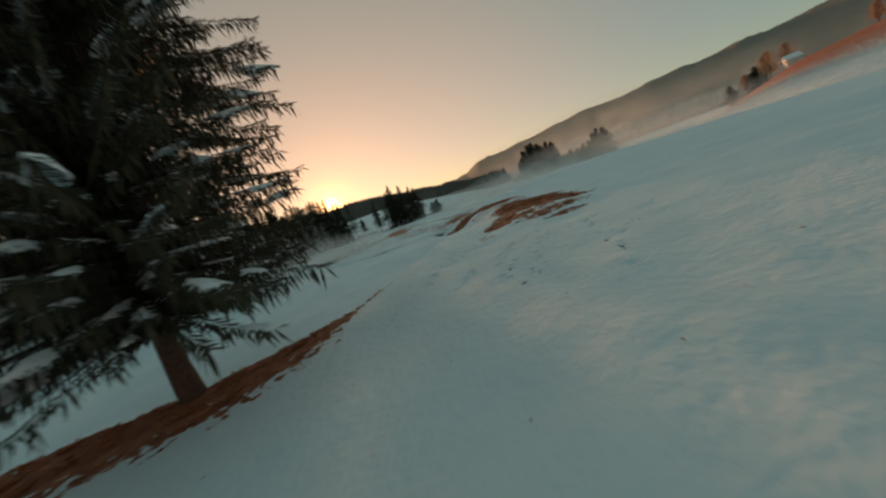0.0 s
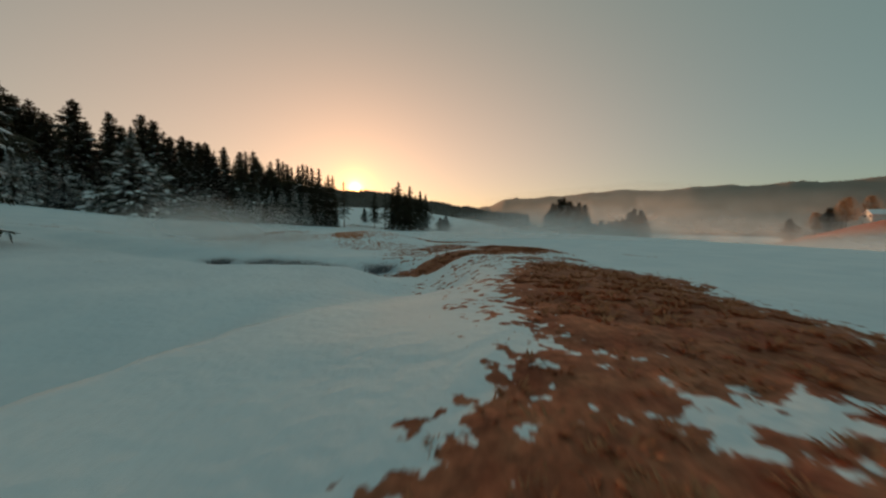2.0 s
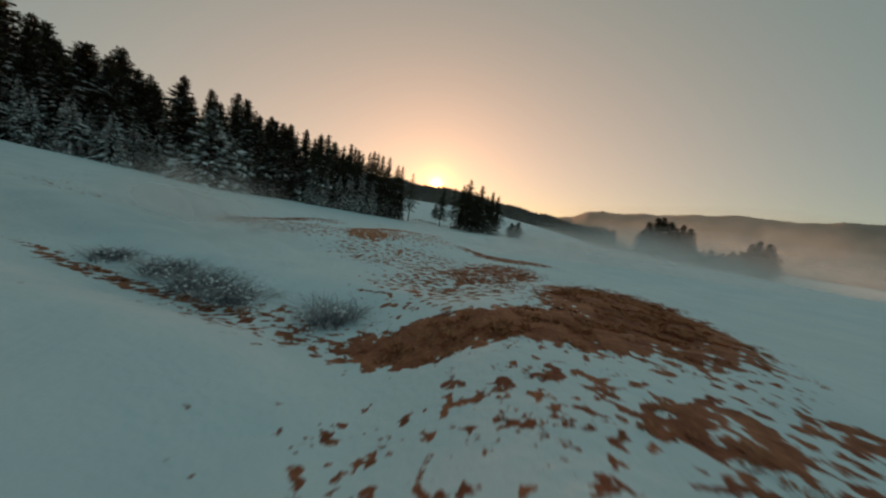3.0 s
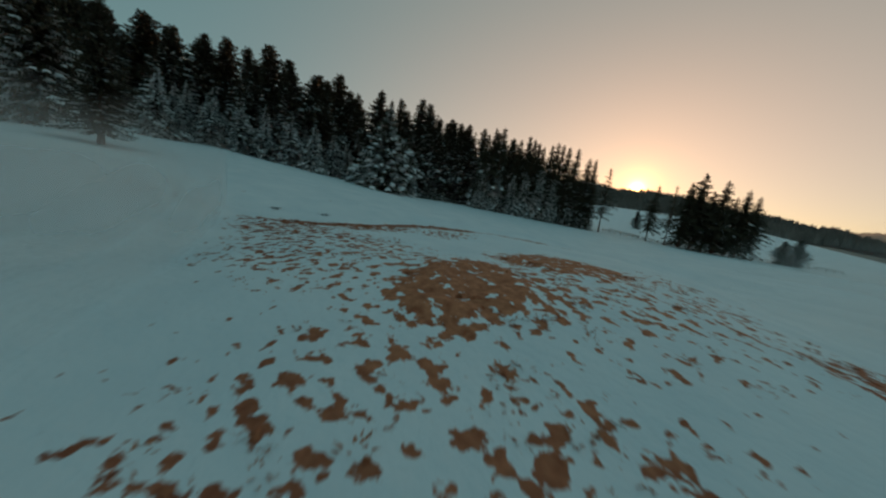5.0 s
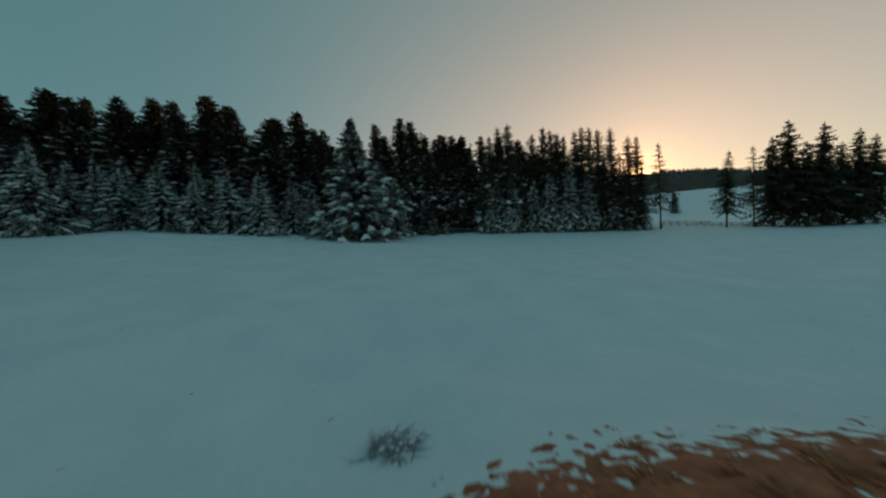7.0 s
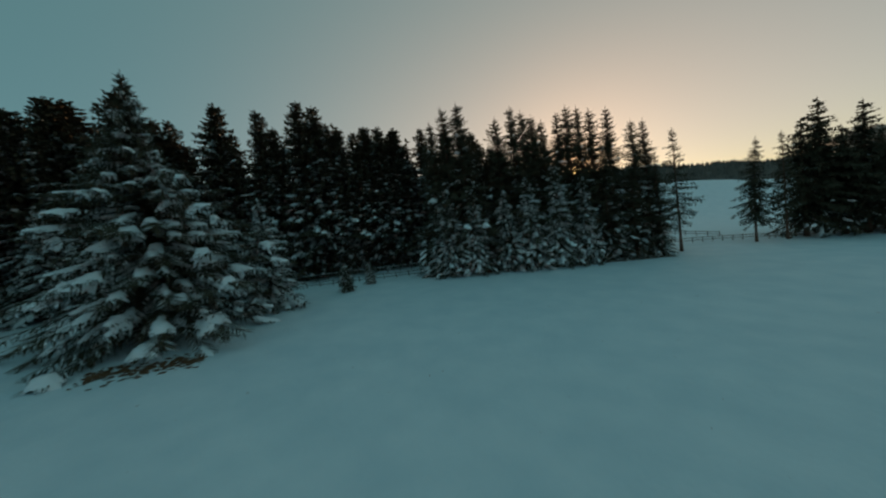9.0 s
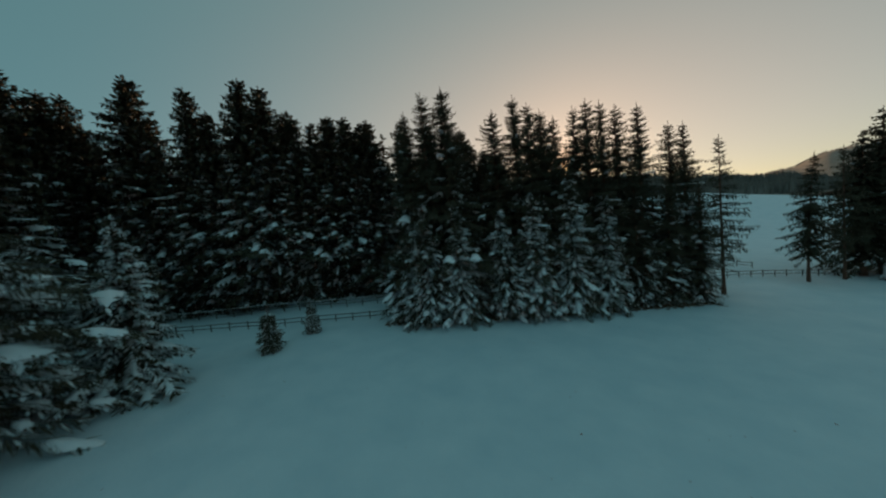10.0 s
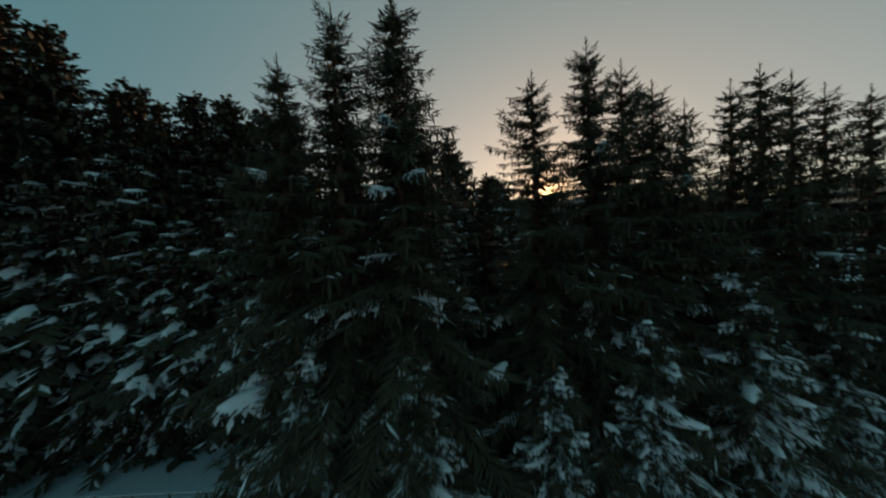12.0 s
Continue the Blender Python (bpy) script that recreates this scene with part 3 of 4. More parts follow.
make_kind("lone", "lone conifer with a bare lower trunk beside the fence", 39, 19.0, 3.9, 4.6, 0.55, 7, 0.26, 0.09, 0.1, bend=-0.05, thin=0.8, droop=0.5, stout=0.6)
make_kind("young", "small young spruce in the snow", 40, 3.4, 1.2, 0.05, 0.16, 9, 0.12, 0.05, 0.9, top=0.8, dab=0.5, lump=0.8, fall=0.6)
make_kind("meadow", "broad dark spruce dusted with snow on the open meadow", 46, 21.0, 5.3, 0.8, 0.5, 9, 0.28, 0.10, 0.9, top=0.9, dab=0.5, lump=1.3)
originals = [k[0] for k in KINDS.values()]

# block of spruces at the end of the flight
for i, (x, y, top) in enumerate(((-75.4, 139.2, 29.3), (-73.9, 140.7, 31.4), (-72.2, 142.4, 31.9), (-67.9, 146.5, 28.9), (-66.0, 148.3, 30.4), (-64.8, 149.5, 29.5), (-63.7, 150.6, 28.6), (-62.5, 151.6, 27.7), (-60.7, 153.4, 28.7),
                                 (-59.5, 154.6, 29.5), (-58.2, 155.8, 29.2), (-56.8, 157.1, 28.6), (-54.7, 159.2, 28.6), (-51.8, 162.0, 26.1), (-50.4, 163.3, 26.0))):
    plant(KINDS[("near_a" if i % 2 == 0 else "near_b") if i < 7 else "slim"], x, y, top, group="spruces of the plantation block")
    plant(KINDS["back_b"], x - 4.5 + random.uniform(-1, 1), y + 4 + random.uniform(-1, 1), min(top - 4, 23.5) - random.uniform(0, 4), group="spruces of the plantation block")
for i in range(16):
    t = i / 15
    plant(KINDS["back_b"], -84 + 26 * t + random.uniform(-2, 2), 149 + 24 * t + random.uniform(-3, 3), 23 + random.uniform(-3, 2), group="spruces of the plantation block")
for i in range(34):
    t = random.random()
    plant(KINDS["back_a" if i % 2 else "back_b"], -95 + 34 * t + random.uniform(-3, 3) - 8 * (i % 3), 160 + 24 * t + random.uniform(-3, 3) + 9 * (i % 3), 26 + random.uniform(-4, 2), group="spruces of the plantation block")
for x, y, top in ((-78, 155.1, 29.2), (-79.1, 163, 28.6), (-80.5, 168, 29), (-82, 173, 29.2), (-83, 163, 28.5), (-76.5, 158, 27.2), (-74.6, 147.2, 27.4), (-85, 176, 31)):
    plant(KINDS["mid_b"], x, y, top, group="spruces of the plantation block")
# lower trees along the front of the block
for i in range(9):
    t = i / 8
    plant(KINDS["front" if i < 6 else "slim"], -72.6 + 23.2 * t + random.uniform(-0.5, 0.5), 137.6 + 24.6 * t + random.uniform(-0.5, 0.5), 18.5 + random.uniform(-2.5, 3), group="spruces of the plantation block")

plant(KINDS["front"], -75.0, 138.4, 18.5, group="spruces of the plantation block", spread=0.85)

# forest behind the lane
for i, (x, y, top) in enumerate(((-122.3, 112.8, 39.8), (-120.5, 114.9, 39.2), (-119.1, 116.6, 34.3), (-115.1, 121.3, 41.8), (-113.5, 123.1, 35.8), (-110.2, 127.1, 40), (-108.4, 129.1, 36.3), (-105.1, 133.1, 41.2), (-103.2, 135.3, 40),
                                 (-100.4, 138.6, 35.3), (-98.5, 140.8, 34), (-96.8, 142.9, 35), (-95.1, 144.9, 34.8), (-93.3, 147, 33.7), (-92, 148.5, 30.4), (-98, 152, 36.5), (-94, 157, 36), (-90, 161, 35), (-86, 166, 34), (-104, 148, 38), (-110, 142, 39.5))):
    plant(KINDS["mid_a" if i % 3 else "mid_b"], x, y, top + 0.8, group="spruces of the forest edge", spread=1.15)
    plant(KINDS["mid_a" if i % 2 else "mid_b"], x + random.uniform(-2, 1), y + 1.5 + random.uniform(-1, 1), top - random.uniform(9, 15), group="spruces of the forest edge", spread=1.1)
for i, (x, y, top) in enumerate(((-151.7, 36.2, 47), (-150.5, 39.3, 47.4), (-149, 42.9, 47.2), (-147.4, 46.9, 44.8), (-146.3, 49.5, 43.7), (-143.3, 57, 45.4), (-140.7, 63.6, 44), (-137.8, 70.6, 41.6), (-135.6, 76.2, 44.6), (-131, 87.4, 46), (-128.8, 93, 43.1),
                                 (-125.2, 101.8, 40.6), (-122.5, 108.5, 43))):
    plant(KINDS["mid_a" if i % 3 else "mid_b"], x, y, top + 2.0, group="spruces of the forest edge", spread=1.8 if i % 2 else 1.4)
# snowy front rows of the forest: young frosted trees, taller ones behind them
for x, y, tall in ((-120, 66, 16), (-113, 63, 14), (-107, 60, 17), (-108, 70, 13), (-104, 76, 14), (-99.5, 81, 12), (-97, 86, 14), (-92, 90.5, 12.5), (-98, 98, 13), (-103, 92, 12), (-100, 110, 12), (-104, 104, 14), (-94, 101, 10), (-112, 71, 15), (-106, 82, 15)):
    plant(KINDS["frosted"], x, y, float(height(x, y)) + tall, "snow-laden young spruce at the forest's front edge", "spruces of the forest edge", spread=1.0)
for i, (x, y, top) in enumerate(((-111, 80, 35), (-107, 88, 35), (-104, 97, 33), (-107, 108, 34), (-112, 100, 38), (-116, 90, 41), (-122, 80, 42), (-128, 70, 43), (-133, 62, 43))):
    plant(KINDS["mid_a" if i % 2 else "mid_b"], x, y, top, group="spruces of the forest edge", spread=1.28)
# depth of the forest
random.seed(8)
for i in range(85):
    t = random.random()
    back = 6 + 48 * random.random()
    x, y = -150 + 60 * t - 0.8 * back, 34 + 116 * t + 0.55 * back
    plant(KINDS["back_a" if i % 2 else "back_b"], x, y, float(height(x, y)) + random.uniform(24, 33), group="spruces deep in the forest")
for i in range(12):
    x, y = -72 + 20 * random.random(), 152 + 26 * random.random()
    if (x + 75) * 0.72 - (y - 140) * 0.7 < -4:
        plant(KINDS["back_b"], x - 6, y, float(height(x, y)) + random.uniform(15, 19), group="spruces deep in the forest")

# single trees on the meadow
plant(KINDS["snowy"], -79.6, 104.8, 29.3, "broad old spruce laden with snow, standing alone on the meadow", turn=40, spread=1.0)
plant(KINDS["frosted"], -82.3, 114.8, 19.0, "snow-covered spruce beside the lane fence")
plant(KINDS["young"], -80.8, 123.9, float(height(-80.8, 123.9)) + 4.5, "small young spruce with a snowy tip", "young spruces by the fence", spread=0.75)
plant(KINDS["young"], -82.0, 128.7, float(height(-82.0, 128.7)) + 3.9, "bushy young spruce dusted with snow", "young spruces by the fence", spread=0.75)
plant(KINDS["meadow"], -28.0, 41.0, 22.6, "spruce with snowy lower boughs alone on the white meadow")
for x, y, tall in ((-43, 42.5, 17), (-38.5, 44.0, 14), (-41, 37.5, 18), (-47, 40.0, 19)):
    plant(KINDS["meadow"], x, y, float(height(x, y)) + tall, "dark spruce of a loose row on the meadow", "spruces of the meadow row", spread=1.1)
plant(KINDS["stemmed"], -63.5, 54.8, 23, "tall spruce with a bare stem on the open snow")
plant(KINDS["mid_a"], -80.3, 47.3, 33, "tall spruce at the meadow's edge")
plant(KINDS["mid_a"], -90, 42, 35, "tall spruce at the meadow's edge")
plant(KINDS["thin"], -46.9, 167, 24)
plant(KINDS["lone"], -36.9, 181.6, 21.3)
plant(KINDS["thin"], -32.5, 186, 22, "slender conifer beside the fence")
for x, y, top in ((-29.5, 191, 24), (-26.9, 193.5, 27.6), (-24, 195, 22), (-21.3, 195.6, 25.7), (-18.5, 199, 21), (-16, 199.5, 23.5), (-13.5, 203, 22)):
    plant(KINDS["grouped"], x, y, top, "dark spruce of a small group in the field", "spruces of the field group")
for x, y, top in ((-5.5, 207, 9), (-2.2, 208, 10)):
    plant(KINDS["mid_b"], x, y, top, "small dark spruce alone in the snow", "pair of small spruces")
plant(KINDS["mid_b"], -74, 292, float(height(-74, 292)) + 12, "small far spruce on the snowfield")
for x, y, top in ((92, 331, 20), (96, 334, 27), (101, 330, 31), (106, 333, 32), (111, 331, 29), (117, 336, 24), (122, 338, 28), (127, 337, 26), (131, 340, 17), (140, 342, 9), (147, 345, 11), (154, 343, 10), (162, 346, 12), (169, 348, 13), (176, 350, 20), (182, 352, 23), (188, 351, 22), (193, 354, 17), (262, 282, 12), (229, 227, 17)):
    plant(KINDS["mid_b"], x, y, top, "distant spruce at the edge of the fields", "distant spruces", spread=1.7)

# the first tree that the flight passes
first = spruce("large spruce with a bare lower stem on a grassy bank", 51, 24.0, 8.8, 3.6, 0.33, 14, 0.14, 0.055, 0.6, top=0.5, droop=0.10, core=8, dab=0.45, lump=0.7, long=0.5, foot=0.66, stray=1.05, fall=1.0, inner=1.5, lift=0.5)
first.matrix_basis = pose(-11.3, 11.2, float(height(-11.3, 11.2)) - 0.15)
for ob in originals:
    for o in (*ob.children_recursive, ob):
        bpy.data.objects.remove(o)


# ---------------- grass, bushes and weeds ----------------
def tussocks(name, label, spots, blades, seed, mat):
    """Tufts of drooping dry grass: spots of x, y, size. One mass."""
    rng = np.random.default_rng(seed)
    S = np.array(spots)
    n = len(S)
    x, y, size = (np.repeat(S[:, k], blades) for k in range(3))
    a, r = rng.uniform(0, 6.283, n * blades), np.sqrt(rng.uniform(0, 1, n * blades))
    bx, by = x + 0.62 * size * r * np.cos(a), y + 0.62 * size * r * np.sin(a)
    bz = height(bx, by) + 0.02
    lean = np.stack([np.cos(a + rng.uniform(-0.7, 0.7, n * blades)), np.sin(a + rng.uniform(-0.7, 0.7, n * blades)), rng.uniform(0.25, 1.0, n * blades)], -1)
    lean /= np.linalg.norm(lean, axis=1)[:, None]
    cross = np.stack([-np.sin(a), np.cos(a), 0 * a], -1)
    base = np.stack([bx, by, bz], -1)
    V, F = kite_mesh(base, lean, cross, size * rng.uniform(0.5, 1.0, n * blades), size * rng.uniform(0.06, 0.14, n * blades), 0.0)
    V = V.reshape(-1, 4, 3)
    V[:, 2, 2] -= 0.25 * size * rng.uniform(0.2, 1.0, n * blades)
    ob = mesh_object(name, V.reshape(-1, 3), F, mat)
    return tagged(ob, label, "grass", kind="stuff")


rng = np.random.default_rng(77)
cand = np.stack([rng.uniform(-45, 16, 60000), rng.uniform(6, 98, 60000)], -1)
g = bareness(cand[:, 0], cand[:, 1])
keep = rng.uniform(0, 1, len(cand)) < np.where(g > 0.12, 0.06 + 0.5 * g * g, 0.003)
clump = lattice(cand[:, 0] * 1.1, cand[:, 1] * 1.1, 15) + 0.5 * g > 0.55
cand, g = cand[keep & clump], g[keep & clump]
spots = np.stack([cand[:, 0], cand[:, 1], rng.uniform(0.10, 0.34, len(cand)) * (0.6 + 0.5 * g)], -1)
flecks = np.stack([rng.uniform(-9, 8, 900), rng.uniform(6, 34, 900), rng.uniform(0.04, 0.12, 900)], -1)
flecks = flecks[lattice(flecks[:, 0] * 0.4, flecks[:, 1] * 0.4, 16) > 0.45]
spots = np.concatenate([spots, flecks])
tussocks("grass_tussocks", "brown dry grass tussocks poking through thin snow", spots, 26, 5, STRAW)


def litter(points, wide, seed, label):
    """A strip of brown needle litter and grass with a ragged rim, lying on the snow under trees."""
    rng = np.random.default_rng(seed)
    V, F = [], []
    for (ax, ay), (bx, by) in zip(points, points[1:]):
        d = math.hypot(bx - ax, by - ay)
        n = int(d * wide * 34)
        t, o = rng.uniform(0, 1, n), rng.normal(0, 0.4, n) * wide
        r, a = rng.uniform(0.08, 0.28, n), rng.uniform(0, 6.283, n)
        for k in range(n):
            cx, cy = ax + (bx - ax) * t[k] - (by - ay) / d * o[k], ay + (by - ay) * t[k] + (bx - ax) / d * o[k]
            i = len(V)
            for j in range(6):
                g = a[k] + j * 1.047
                q = r[k] * rng.uniform(0.5, 1.2)
                x, y = cx + q * math.cos(g), cy + q * math.sin(g)
                V.append((x, y, float(height(x, y)) + 0.09 + 0.03 * math.sin(5 * g)))
            V.append((cx, cy, float(height(cx, cy)) + 0.09 + 0.12 * r[k]))
            F += [(i + j, i + (j + 1) % 6, i + 6) for j in range(6)]
    return tagged(mesh_object("needle_litter", V, F, LITTER), label, "litter", kind="stuff")


litter([(-77.0, 134.8), (-68.0, 142.6), (-59.0, 150.8), (-48.0, 161.4)], 1.1, 3, "brown strip of needle litter along the foot of the spruces")
litter([(-72.8, 99.5), (-70.6, 105.5)], 1.7, 4, "bare brown ground under a broad spruce")


def bush(x, y, wide, high, count, seed, label):
    """A low leafless bush: arching stems that fork into twigs, with small caps of snow caught on top."""
    rng = np.random.default_rng(seed)
    thing = tagged(new("bush"), label, "bush", group="bare bushes of the hollow")
    thing.matrix_basis = pose(x, y, float(height(x, y)))
    V, F, caps = [], [], []
    for k in range(count):
        a, lean = rng.uniform(0, 6.283), rng.uniform(0.1, 1.0)
        p = np.array([rng.normal(0, 0.2 * wide), rng.normal(0, 0.2 * wide), -0.05])
        for seg in range(4):
            out = lean * wide * 0.16 * (1 + 0.35 * seg)
            q = p + np.array([math.cos(a) * out, math.sin(a) * out, high * rng.uniform(0.16, 0.32) * (1 - 0.24 * seg)])
            w = 0.008 * (4.5 - seg)
            side = np.array([-math.sin(a), math.cos(a), 0.0]) * w
            i = len(V)
            V += [p + side, p - side, q - side * 0.6, q + side * 0.6]
            F.append((i, i + 1, i + 2, i + 3))
            for fork in range(2):
                g = a + rng.uniform(-1.3, 1.3)
                e = q + np.array([math.cos(g), math.sin(g), rng.uniform(-0.2, 0.7)]) * rng.uniform(0.1, 0.26)
                i = len(V)
                V += [q + side * 0.4, q - side * 0.4, e]
                F.append((i, i + 1, i + 2))
            p, a = q, a + rng.uniform(-0.7, 0.7)
        if rng.random() < 0.3:
            caps.append((p, rng.uniform(0.03, 0.09)))
    tagged(mesh_object("brushwood", V, F, RIMED, thing, "grey-brown forking twigs with rime"), kind="stuff")
    V, F = [], []
    for p, r in caps:
        i = len(V)
        V += [p + np.array([r * math.cos(t) * rng.uniform(0.7, 1.2), r * math.sin(t) * rng.uniform(0.7, 1.2), -0.3 * r]) for t in (0, 1.26, 2.51, 3.77, 5.03)] + [p + np.array([0, 0, 0.5 * r])]
        F += [(i + t, i + (t + 1) % 5, i + 5) for t in range(5)]
    tagged(mesh_object("snow", V, F, SNOW_LOAD, thing, "small lumps of snow caught on the twigs", True), kind="stuff")
    return thing


for k, (x, y, wide, high) in enumerate(((-2.2, 49.2, 2.4, 1.0), (-6.8, 48.8, 2.6, 0.85), (-8.9, 49.3, 2.6, 1.0), (-11.6, 49.8, 2.4, 0.95), (-15, 49.5, 1.8, 0.8), (-30.5, 71.3, 1.4, 0.45), (-35.2, 72.2, 0.6, 0.25), (-36.4, 68.0, 0.6, 0.25), (-28.3, 80.2, 0.9, 0.3))):
    bush(x, y, wide, high, 90 + int(55 * wide), 60 + k, "low leafless bush in a snowy hollow")


# ---------------- fences ----------------
def box(bm, a, b, wide, high):
    """A bar from a to b with chamfered look: eight vertices along its length, slightly uneven."""
    a, b = Vector(a), Vector(b)
    along = (b - a).normalized()
    side = along.cross(Vector((0, 0, 1)))
    if side.length < 0.1:
        side = Vector((1, 0, 0))
    side.normalize()
    up = side.cross(along)
    rings = []
    for p in (a, b):
        rings.append([bm.verts.new(p + side * wide * 0.5 * math.cos(t) + up * high * 0.5 * math.sin(t)) for t in [math.pi / 8 + k * math.pi / 4 for k in range(8)]])
    for k in range(8):
        bm.faces.new((rings[0][k], rings[0][(k + 1) % 8], rings[1][(k + 1) % 8], rings[1][k]))
    bm.faces.new(rings[0][::-1])
    bm.faces.new(rings[1])


def fence(label, points, spacing, high, rails, snow=False):
    """A timber fence along a line: each post and each length of rail a part."""
    thing = tagged(new("fence"), label, "fence", group="timber fences")
    random.seed(len(points) * 7 + int(spacing * 10))
    stations = []
    for (ax, ay), (bx, by) in zip(points, points[1:]):
        n = max(1, round(math.hypot(bx - ax, by - ay) / spacing))
        stations += [(ax + (bx - ax) * k / n, ay + (by - ay) * k / n) for k in range(n)]
    stations.append(points[-1])
    tops = []
    for x, y in stations:
        z = float(height(x, y))
        bm = bmesh.new()
        h = high * random.uniform(0.94, 1.08)
        box(bm, (x, y, z - 0.2), (x + random.uniform(-0.05, 0.05), y, z + h), 0.13, 0.13)
        part("post", bm, TIMBER, thing)
        tops.append(Vector((x, y, z)))
    for a, b in zip(tops, tops[1:]):
        for r in rails:
            bm = bmesh.new()
            e = Vector((0, 0, high * r + random.uniform(-0.04, 0.04)))
            box(bm, a + e, b + Vector((0, 0, high * r + random.uniform(-0.04, 0.04))), 0.06, 0.11)
            part("rail", bm, TIMBER, thing)
            if snow and r == rails[0]:
                bm = bmesh.new()
                box(bm, a + e + Vector((0, 0, 0.07)), b + Vector((0, 0, high * r + 0.08)), 0.10, 0.07)
                part("snow_cap", bm, SNOW_LOAD, thing, "thin snow lying on the rail")
    return thing


fence("low timber fence of posts and a single rail along the lane", [(-112, 111.5), (-97.5, 121.6), (-88.4, 128.6), (-79, 136.6), (-68, 148)], 2.1, 1.05, (0.86, 0.45))
fence("low timber fence before the frosted trees", [(-106, 70), (-101, 83), (-101, 97), (-105, 105.5), (-112, 111.5)], 2.2, 1.05, (0.86, 0.45))
fence("snow-capped timber fence at the foot of the forest", [(-128, 107), (-106.5, 122.2), (-98, 130.6), (-87.0, 139.0), (-78, 148)], 2.3, 1.25, (0.95, 0.5), True)
fence("timber field fence behind the meadow", [(-49, 176), (-44.5, 180.5), (-38.6, 185.2), (-31, 190), (-10, 204), (8, 214)], 2.1, 1.15, (0.9, 0.5))
fence("short fence with a gate post in the snow", [(-54, 196), (-46, 193), (-42, 191.5)], 2.2, 1.2, (0.88, 0.45))


# ---------------- house on the sunny slope ----------------
def house(x, y, turn):
    thing = tagged(new("house"), "small white plastered house with a snowy gable roof", "house")
    thing.matrix_basis = pose(x, y, float(height(x, y)) + 0.9, 0, 0, turn)
    w, d, e, r = 2.7, 3.6, 3.0, 5.2
    bm = bmesh.new()
    ring = [bm.verts.new(v) for v in ((-w, -d, -2), (w, -d, -2), (w, -d, e), (0, -d, r), (-w, -d, e))]
    back = [bm.verts.new((v.co.x, d, v.co.z)) for v in ring]
    bm.faces.new(ring)
    bm.faces.new(back[::-1])
    for k in range(5):
        bm.faces.new((ring[k], back[k], back[(k + 1) % 5], ring[(k + 1) % 5]))
    bmesh.ops.recalc_face_normals(bm, faces=bm.faces)
    part("wall", bm, PLASTER, thing, "white plastered wall")
    for sgn in (-1, 1):
        bm = bmesh.new()
        pts = [(0, r + 0.06), (sgn * (w + 0.7), e - 0.5), (sgn * (w + 0.7), e - 0.2), (0, r + 0.36)]
        f = [bm.verts.new((px, -d - 0.6, pz)) for px, pz in pts]
        g2 = [bm.verts.new((px, d + 0.6, pz)) for px, pz in pts]
        bm.faces.new(f)
        bm.faces.new(g2[::-1])
        for k in range(4):
            bm.faces.new((f[k], g2[k], g2[(k + 1) % 4], f[(k + 1) % 4]))
        bmesh.ops.recalc_face_normals(bm, faces=bm.faces)
        part("roof", bm, SNOW_LOAD, thing, "roof slope covered with snow")
    for px in (-1.8, 1.8):
        bm = bmesh.new()
        box(bm, (px, -d - 0.02, 1.1), (px, -d - 0.02, 2.6), 1.05, 0.12)
        window = part("window", bm, TIMBER, thing, "small dark timber window")
        bm = bmesh.new()
        box(bm, (px, -d - 0.05, 1.2), (px, -d - 0.05, 2.5), 0.85, 0.12)
        part("pane", bm, PANE, window, "dark glass pane")
    return thing


house(234, 209, 250)


def bare_tree(x, y, high, wide, seed, label):
    """A leafless broad tree: trunk, limbs and a haze of fine twigs."""
    rng = np.random.default_rng(seed)
    thing = tagged(new("bare_tree"), label, "tree", group="bare trees by the house")
    thing.matrix_basis = pose(x, y, float(height(x, y)))
    V, F = trunk_mesh(high * 0.8, 0.3, 0.01, rng)
    mesh_object("trunk", V, F, BARK, thing, smooth=True)
    n = 1700
    a, u = rng.uniform(0, 6.283, n), rng.uniform(0.22, 1, n)
    r = wide * np.sqrt(rng.uniform(0, 1, n)) * np.sin(np.pi * (0.12 + 0.82 * u)) * (0.85 + 0.3 * np.sin(3 * a + 5 * u))
    base = np.stack([r * np.cos(a) * 0.8, r * np.sin(a) * 0.8, u * high * 0.93], -1)
    d = np.stack([np.cos(a) * rng.uniform(0.2, 1, n), np.sin(a) * rng.uniform(0.2, 1, n), rng.uniform(0.3, 1.2, n)], -1)
    d /= np.linalg.norm(d, axis=1)[:, None]
    V, F = kite_mesh(base, d, np.stack([-np.sin(a), np.cos(a), 0 * a], -1), rng.uniform(0.8, 2.0, n), rng.uniform(0.04, 0.12, n), 0.0)
    mesh_object("crown", V, F, TWIGS, thing, "brown haze of leafless twigs")
    return thing


for k, (x, y, hgt, wid) in enumerate(((231, 222, 17, 7.5), (238, 226, 19, 8), (244, 220, 16, 7), (226, 231, 14, 6), (285, 206, 13, 6), (300, 200, 15, 6))):
    bare_tree(x, y, hgt, wid, 90 + k, "leafless broad tree glowing in the evening sun")


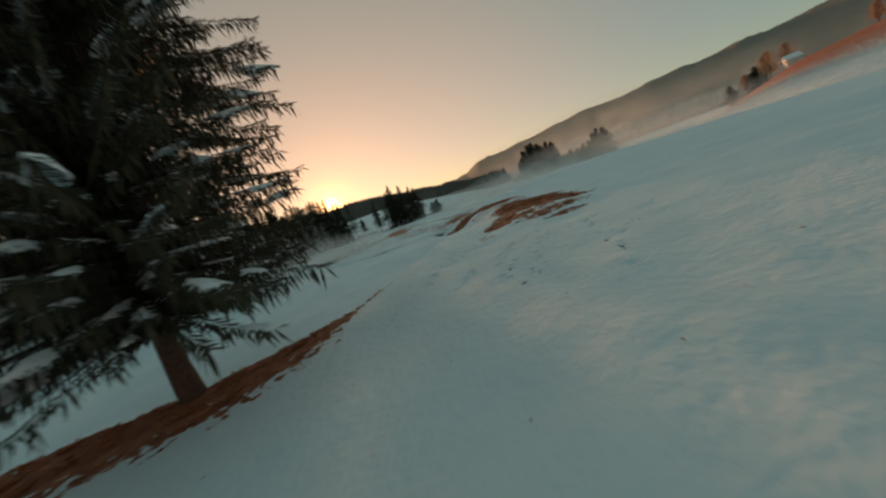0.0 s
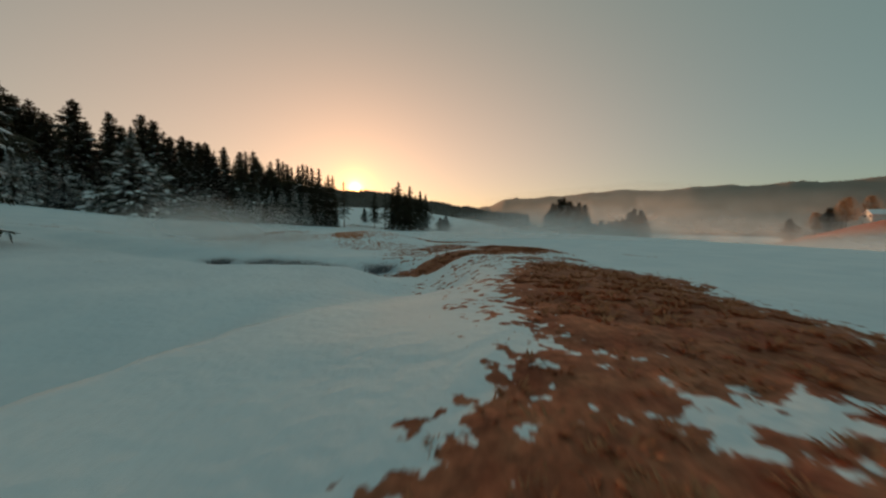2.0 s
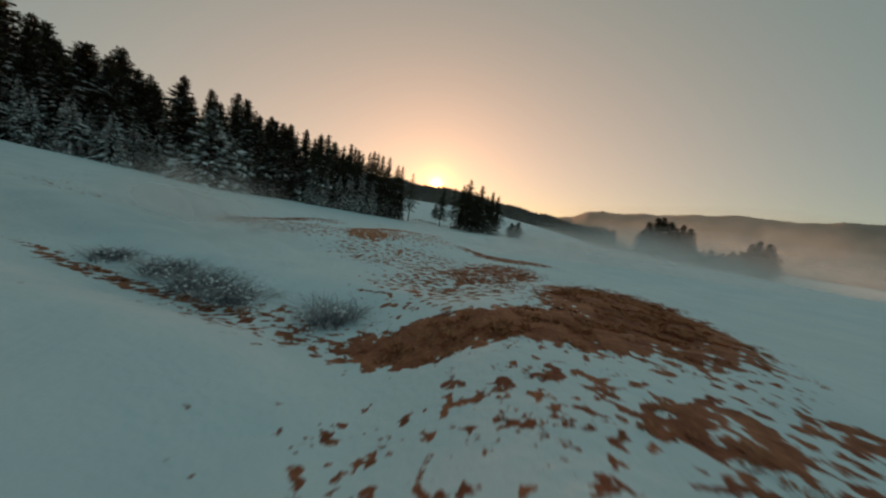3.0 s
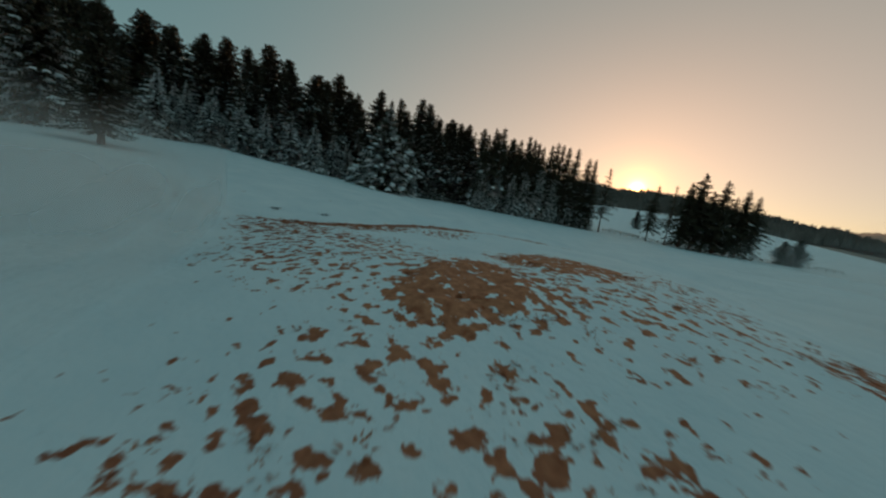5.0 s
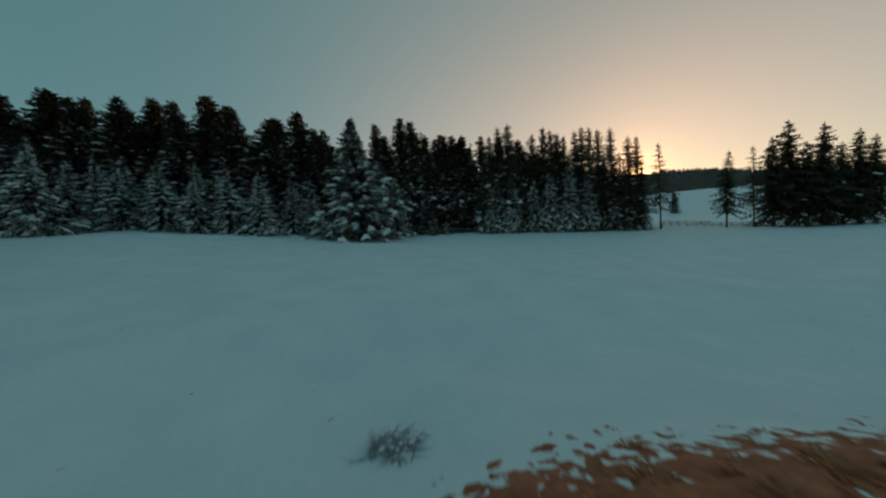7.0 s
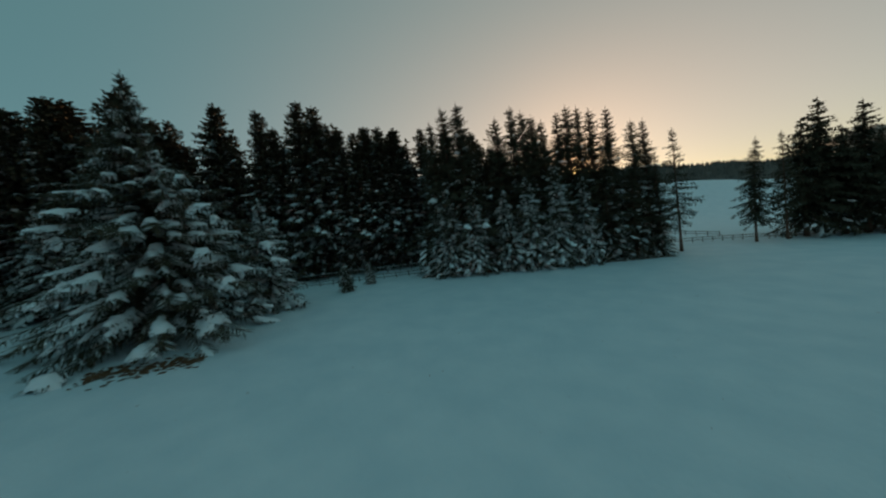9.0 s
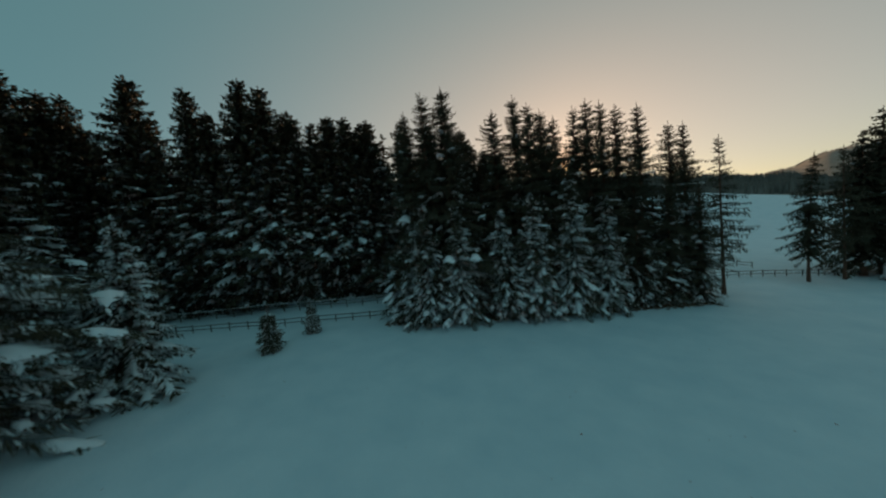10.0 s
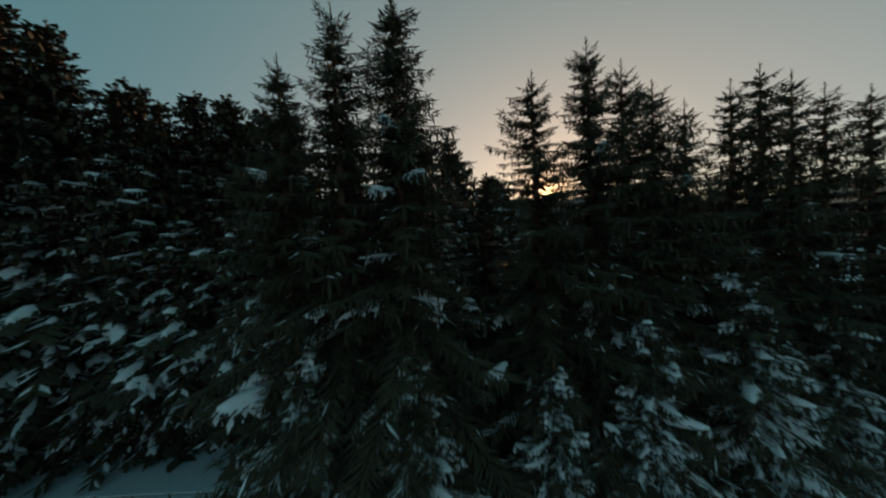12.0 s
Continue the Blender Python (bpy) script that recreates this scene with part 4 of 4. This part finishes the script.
# ---------------- ground mist ----------------
def mist_material():
    m = bpy.data.materials.new("thin_mist")
    m.use_nodes = True
    n, l = m.node_tree.nodes, m.node_tree.links
    n.clear()
    clear, white, out, mix = n.new("ShaderNodeBsdfTransparent"), n.new("ShaderNodeBsdfTranslucent"), n.new("ShaderNodeOutputMaterial"), n.new("ShaderNodeMixShader")
    top, both = n.new("ShaderNodeBsdfDiffuse"), n.new("ShaderNodeMixShader")
    white.inputs["Color"].default_value = top.inputs["Color"].default_value = (0.85, 0.85, 0.85, 1)
    l.new(white.outputs[0], both.inputs[1])
    l.new(top.outputs[0], both.inputs[2])
    dense, geo, wisps, scaled = n.new("ShaderNodeAttribute"), n.new("ShaderNodeNewGeometry"), n.new("ShaderNodeTexNoise"), n.new("ShaderNodeMath")
    dense.attribute_name = "thickness"
    wisps.inputs["Scale"].default_value, wisps.inputs["Detail"].default_value = 0.05, 5
    l.new(geo.outputs["Position"], wisps.inputs["Vector"])
    scaled.operation = "MULTIPLY"
    l.new(wisps.outputs["Fac"], scaled.inputs[0])
    l.new(dense.outputs["Fac"], scaled.inputs[1])
    l.new(scaled.outputs[0], mix.inputs["Fac"])
    l.new(clear.outputs[0], mix.inputs[1])
    l.new(both.outputs[0], mix.inputs[2])
    l.new(mix.outputs[0], out.inputs["Surface"])
    return m


MIST = mist_material()


def mist_bank(line, half, high, foot, most, seed, label):
    """A long low bank of mist, loaf-shaped across its line, thinning upwards and to its ends."""
    rows, ring = 56, 16
    pts = np.array(line, float)
    V, D = [], []
    for i in range(rows):
        t = i / (rows - 1) * (len(pts) - 1)
        k = min(int(t), len(pts) - 2)
        c = pts[k] + (pts[k + 1] - pts[k]) * (t - k)
        turns = np.gradient(pts, axis=0)
        along = turns[k] + (turns[k + 1] - turns[k]) * (t - k)
        side = np.array([-along[1], along[0]]) / np.hypot(*along)
        ends = math.sin(math.pi * min(1, max(0, i / (rows - 1)))) ** 0.6
        for j in range(ring):
            a = math.pi * j / (ring - 1)
            x, y = c + side * half * math.cos(a)
            up = math.sin(a)
            V.append((x, y, foot + high * up * (0.6 + 0.4 * ends) * (0.75 + 0.5 * float(lattice(x / (2 * high), y / (2 * high), seed)))))
            D.append(most * ends * (1 - up) ** 0.7)
    ids = np.arange(rows * ring).reshape(rows, ring)
    q = np.stack([ids[:-1, :-1], ids[:-1, 1:], ids[1:, 1:], ids[1:, :-1]], -1).reshape(-1, 4)
    ob = mesh_object("mist", V, q, MIST, smooth=True)
    ob.data.attributes.new("thickness", "FLOAT", "POINT").data.foreach_set("value", np.array(D, np.float32))
    return tagged(ob, label, "mist", kind="stuff")


def mist_veil(line, high, most, seed, label):
    """A thin drifting veil of mist that stands over the snow along a line, fading to nothing at its foot, its top and its ends."""
    rows, ring = 70, 14
    pts = np.array(line, float)
    V, D = [], []
    for i in range(rows):
        t = i / (rows - 1) * (len(pts) - 1)
        k = min(int(t), len(pts) - 2)
        x, y = pts[k] + (pts[k + 1] - pts[k]) * (t - k)
        ends = math.sin(math.pi * i / (rows - 1)) ** 1.6
        tall = high * (0.3 + 0.7 * ends) * (0.8 + 0.4 * float(lattice(x / 7, y / 7, seed)))
        z = float(height(x, y))
        for j in range(ring):
            u = j / (ring - 1)
            V.append((x, y, z + 0.02 + u * tall))
            D.append(most * ends * math.sin(math.pi * u ** 0.55) ** 1.3)
    ids = np.arange(rows * ring).reshape(rows, ring)
    q = np.stack([ids[:-1, :-1], ids[:-1, 1:], ids[1:, 1:], ids[1:, :-1]], -1).reshape(-1, 4)
    ob = mesh_object("mist", V, q, MIST, smooth=True)
    ob.data.attributes.new("thickness", "FLOAT", "POINT").data.foreach_set("value", np.array(D, np.float32))
    return tagged(ob, label, "mist", kind="stuff")


# Low mist, thickened to imitate the sun's bloom before the forest.
for k, (shift, most) in enumerate(((0.0, 0.58), (2.4, 0.58), (5.0, 0.58))):
    mist_veil([(x, y + shift) for x, y in ((-44, 60), (-35, 59), (-27, 57.5), (-19, 55.5), (-12, 53), (-7.0, 50.0))], 6.0, most, 50 + k, "thin veil of mist and sun bloom over the snowy hollow")
    mist_veil([(x, y + shift) for x, y in ((-6.5, 80), (2, 84), (14, 88), (30, 86), (48, 78))], 6.5, most, 60 + k, "thin veil of mist and sun bloom over the brown mound")
mist_bank(((-14, 150), (30, 158), (70, 150), (105, 136), (135, 112)), 30, 14, -3.0, 0.95, 40, "thin low bank of evening mist over the fields")
mist_bank(((62, 158), (105, 138), (145, 110), (180, 74), (212, 30)), 24, 11, -9.0, 1.1, 42, "thin low bank of evening mist in the dip below the house")
mist_bank(((40, 640), (130, 660), (260, 640), (400, 570), (520, 450), (600, 300)), 60, 80, -6, 0.62, 41, "pale mist filling the valley below the ridge")
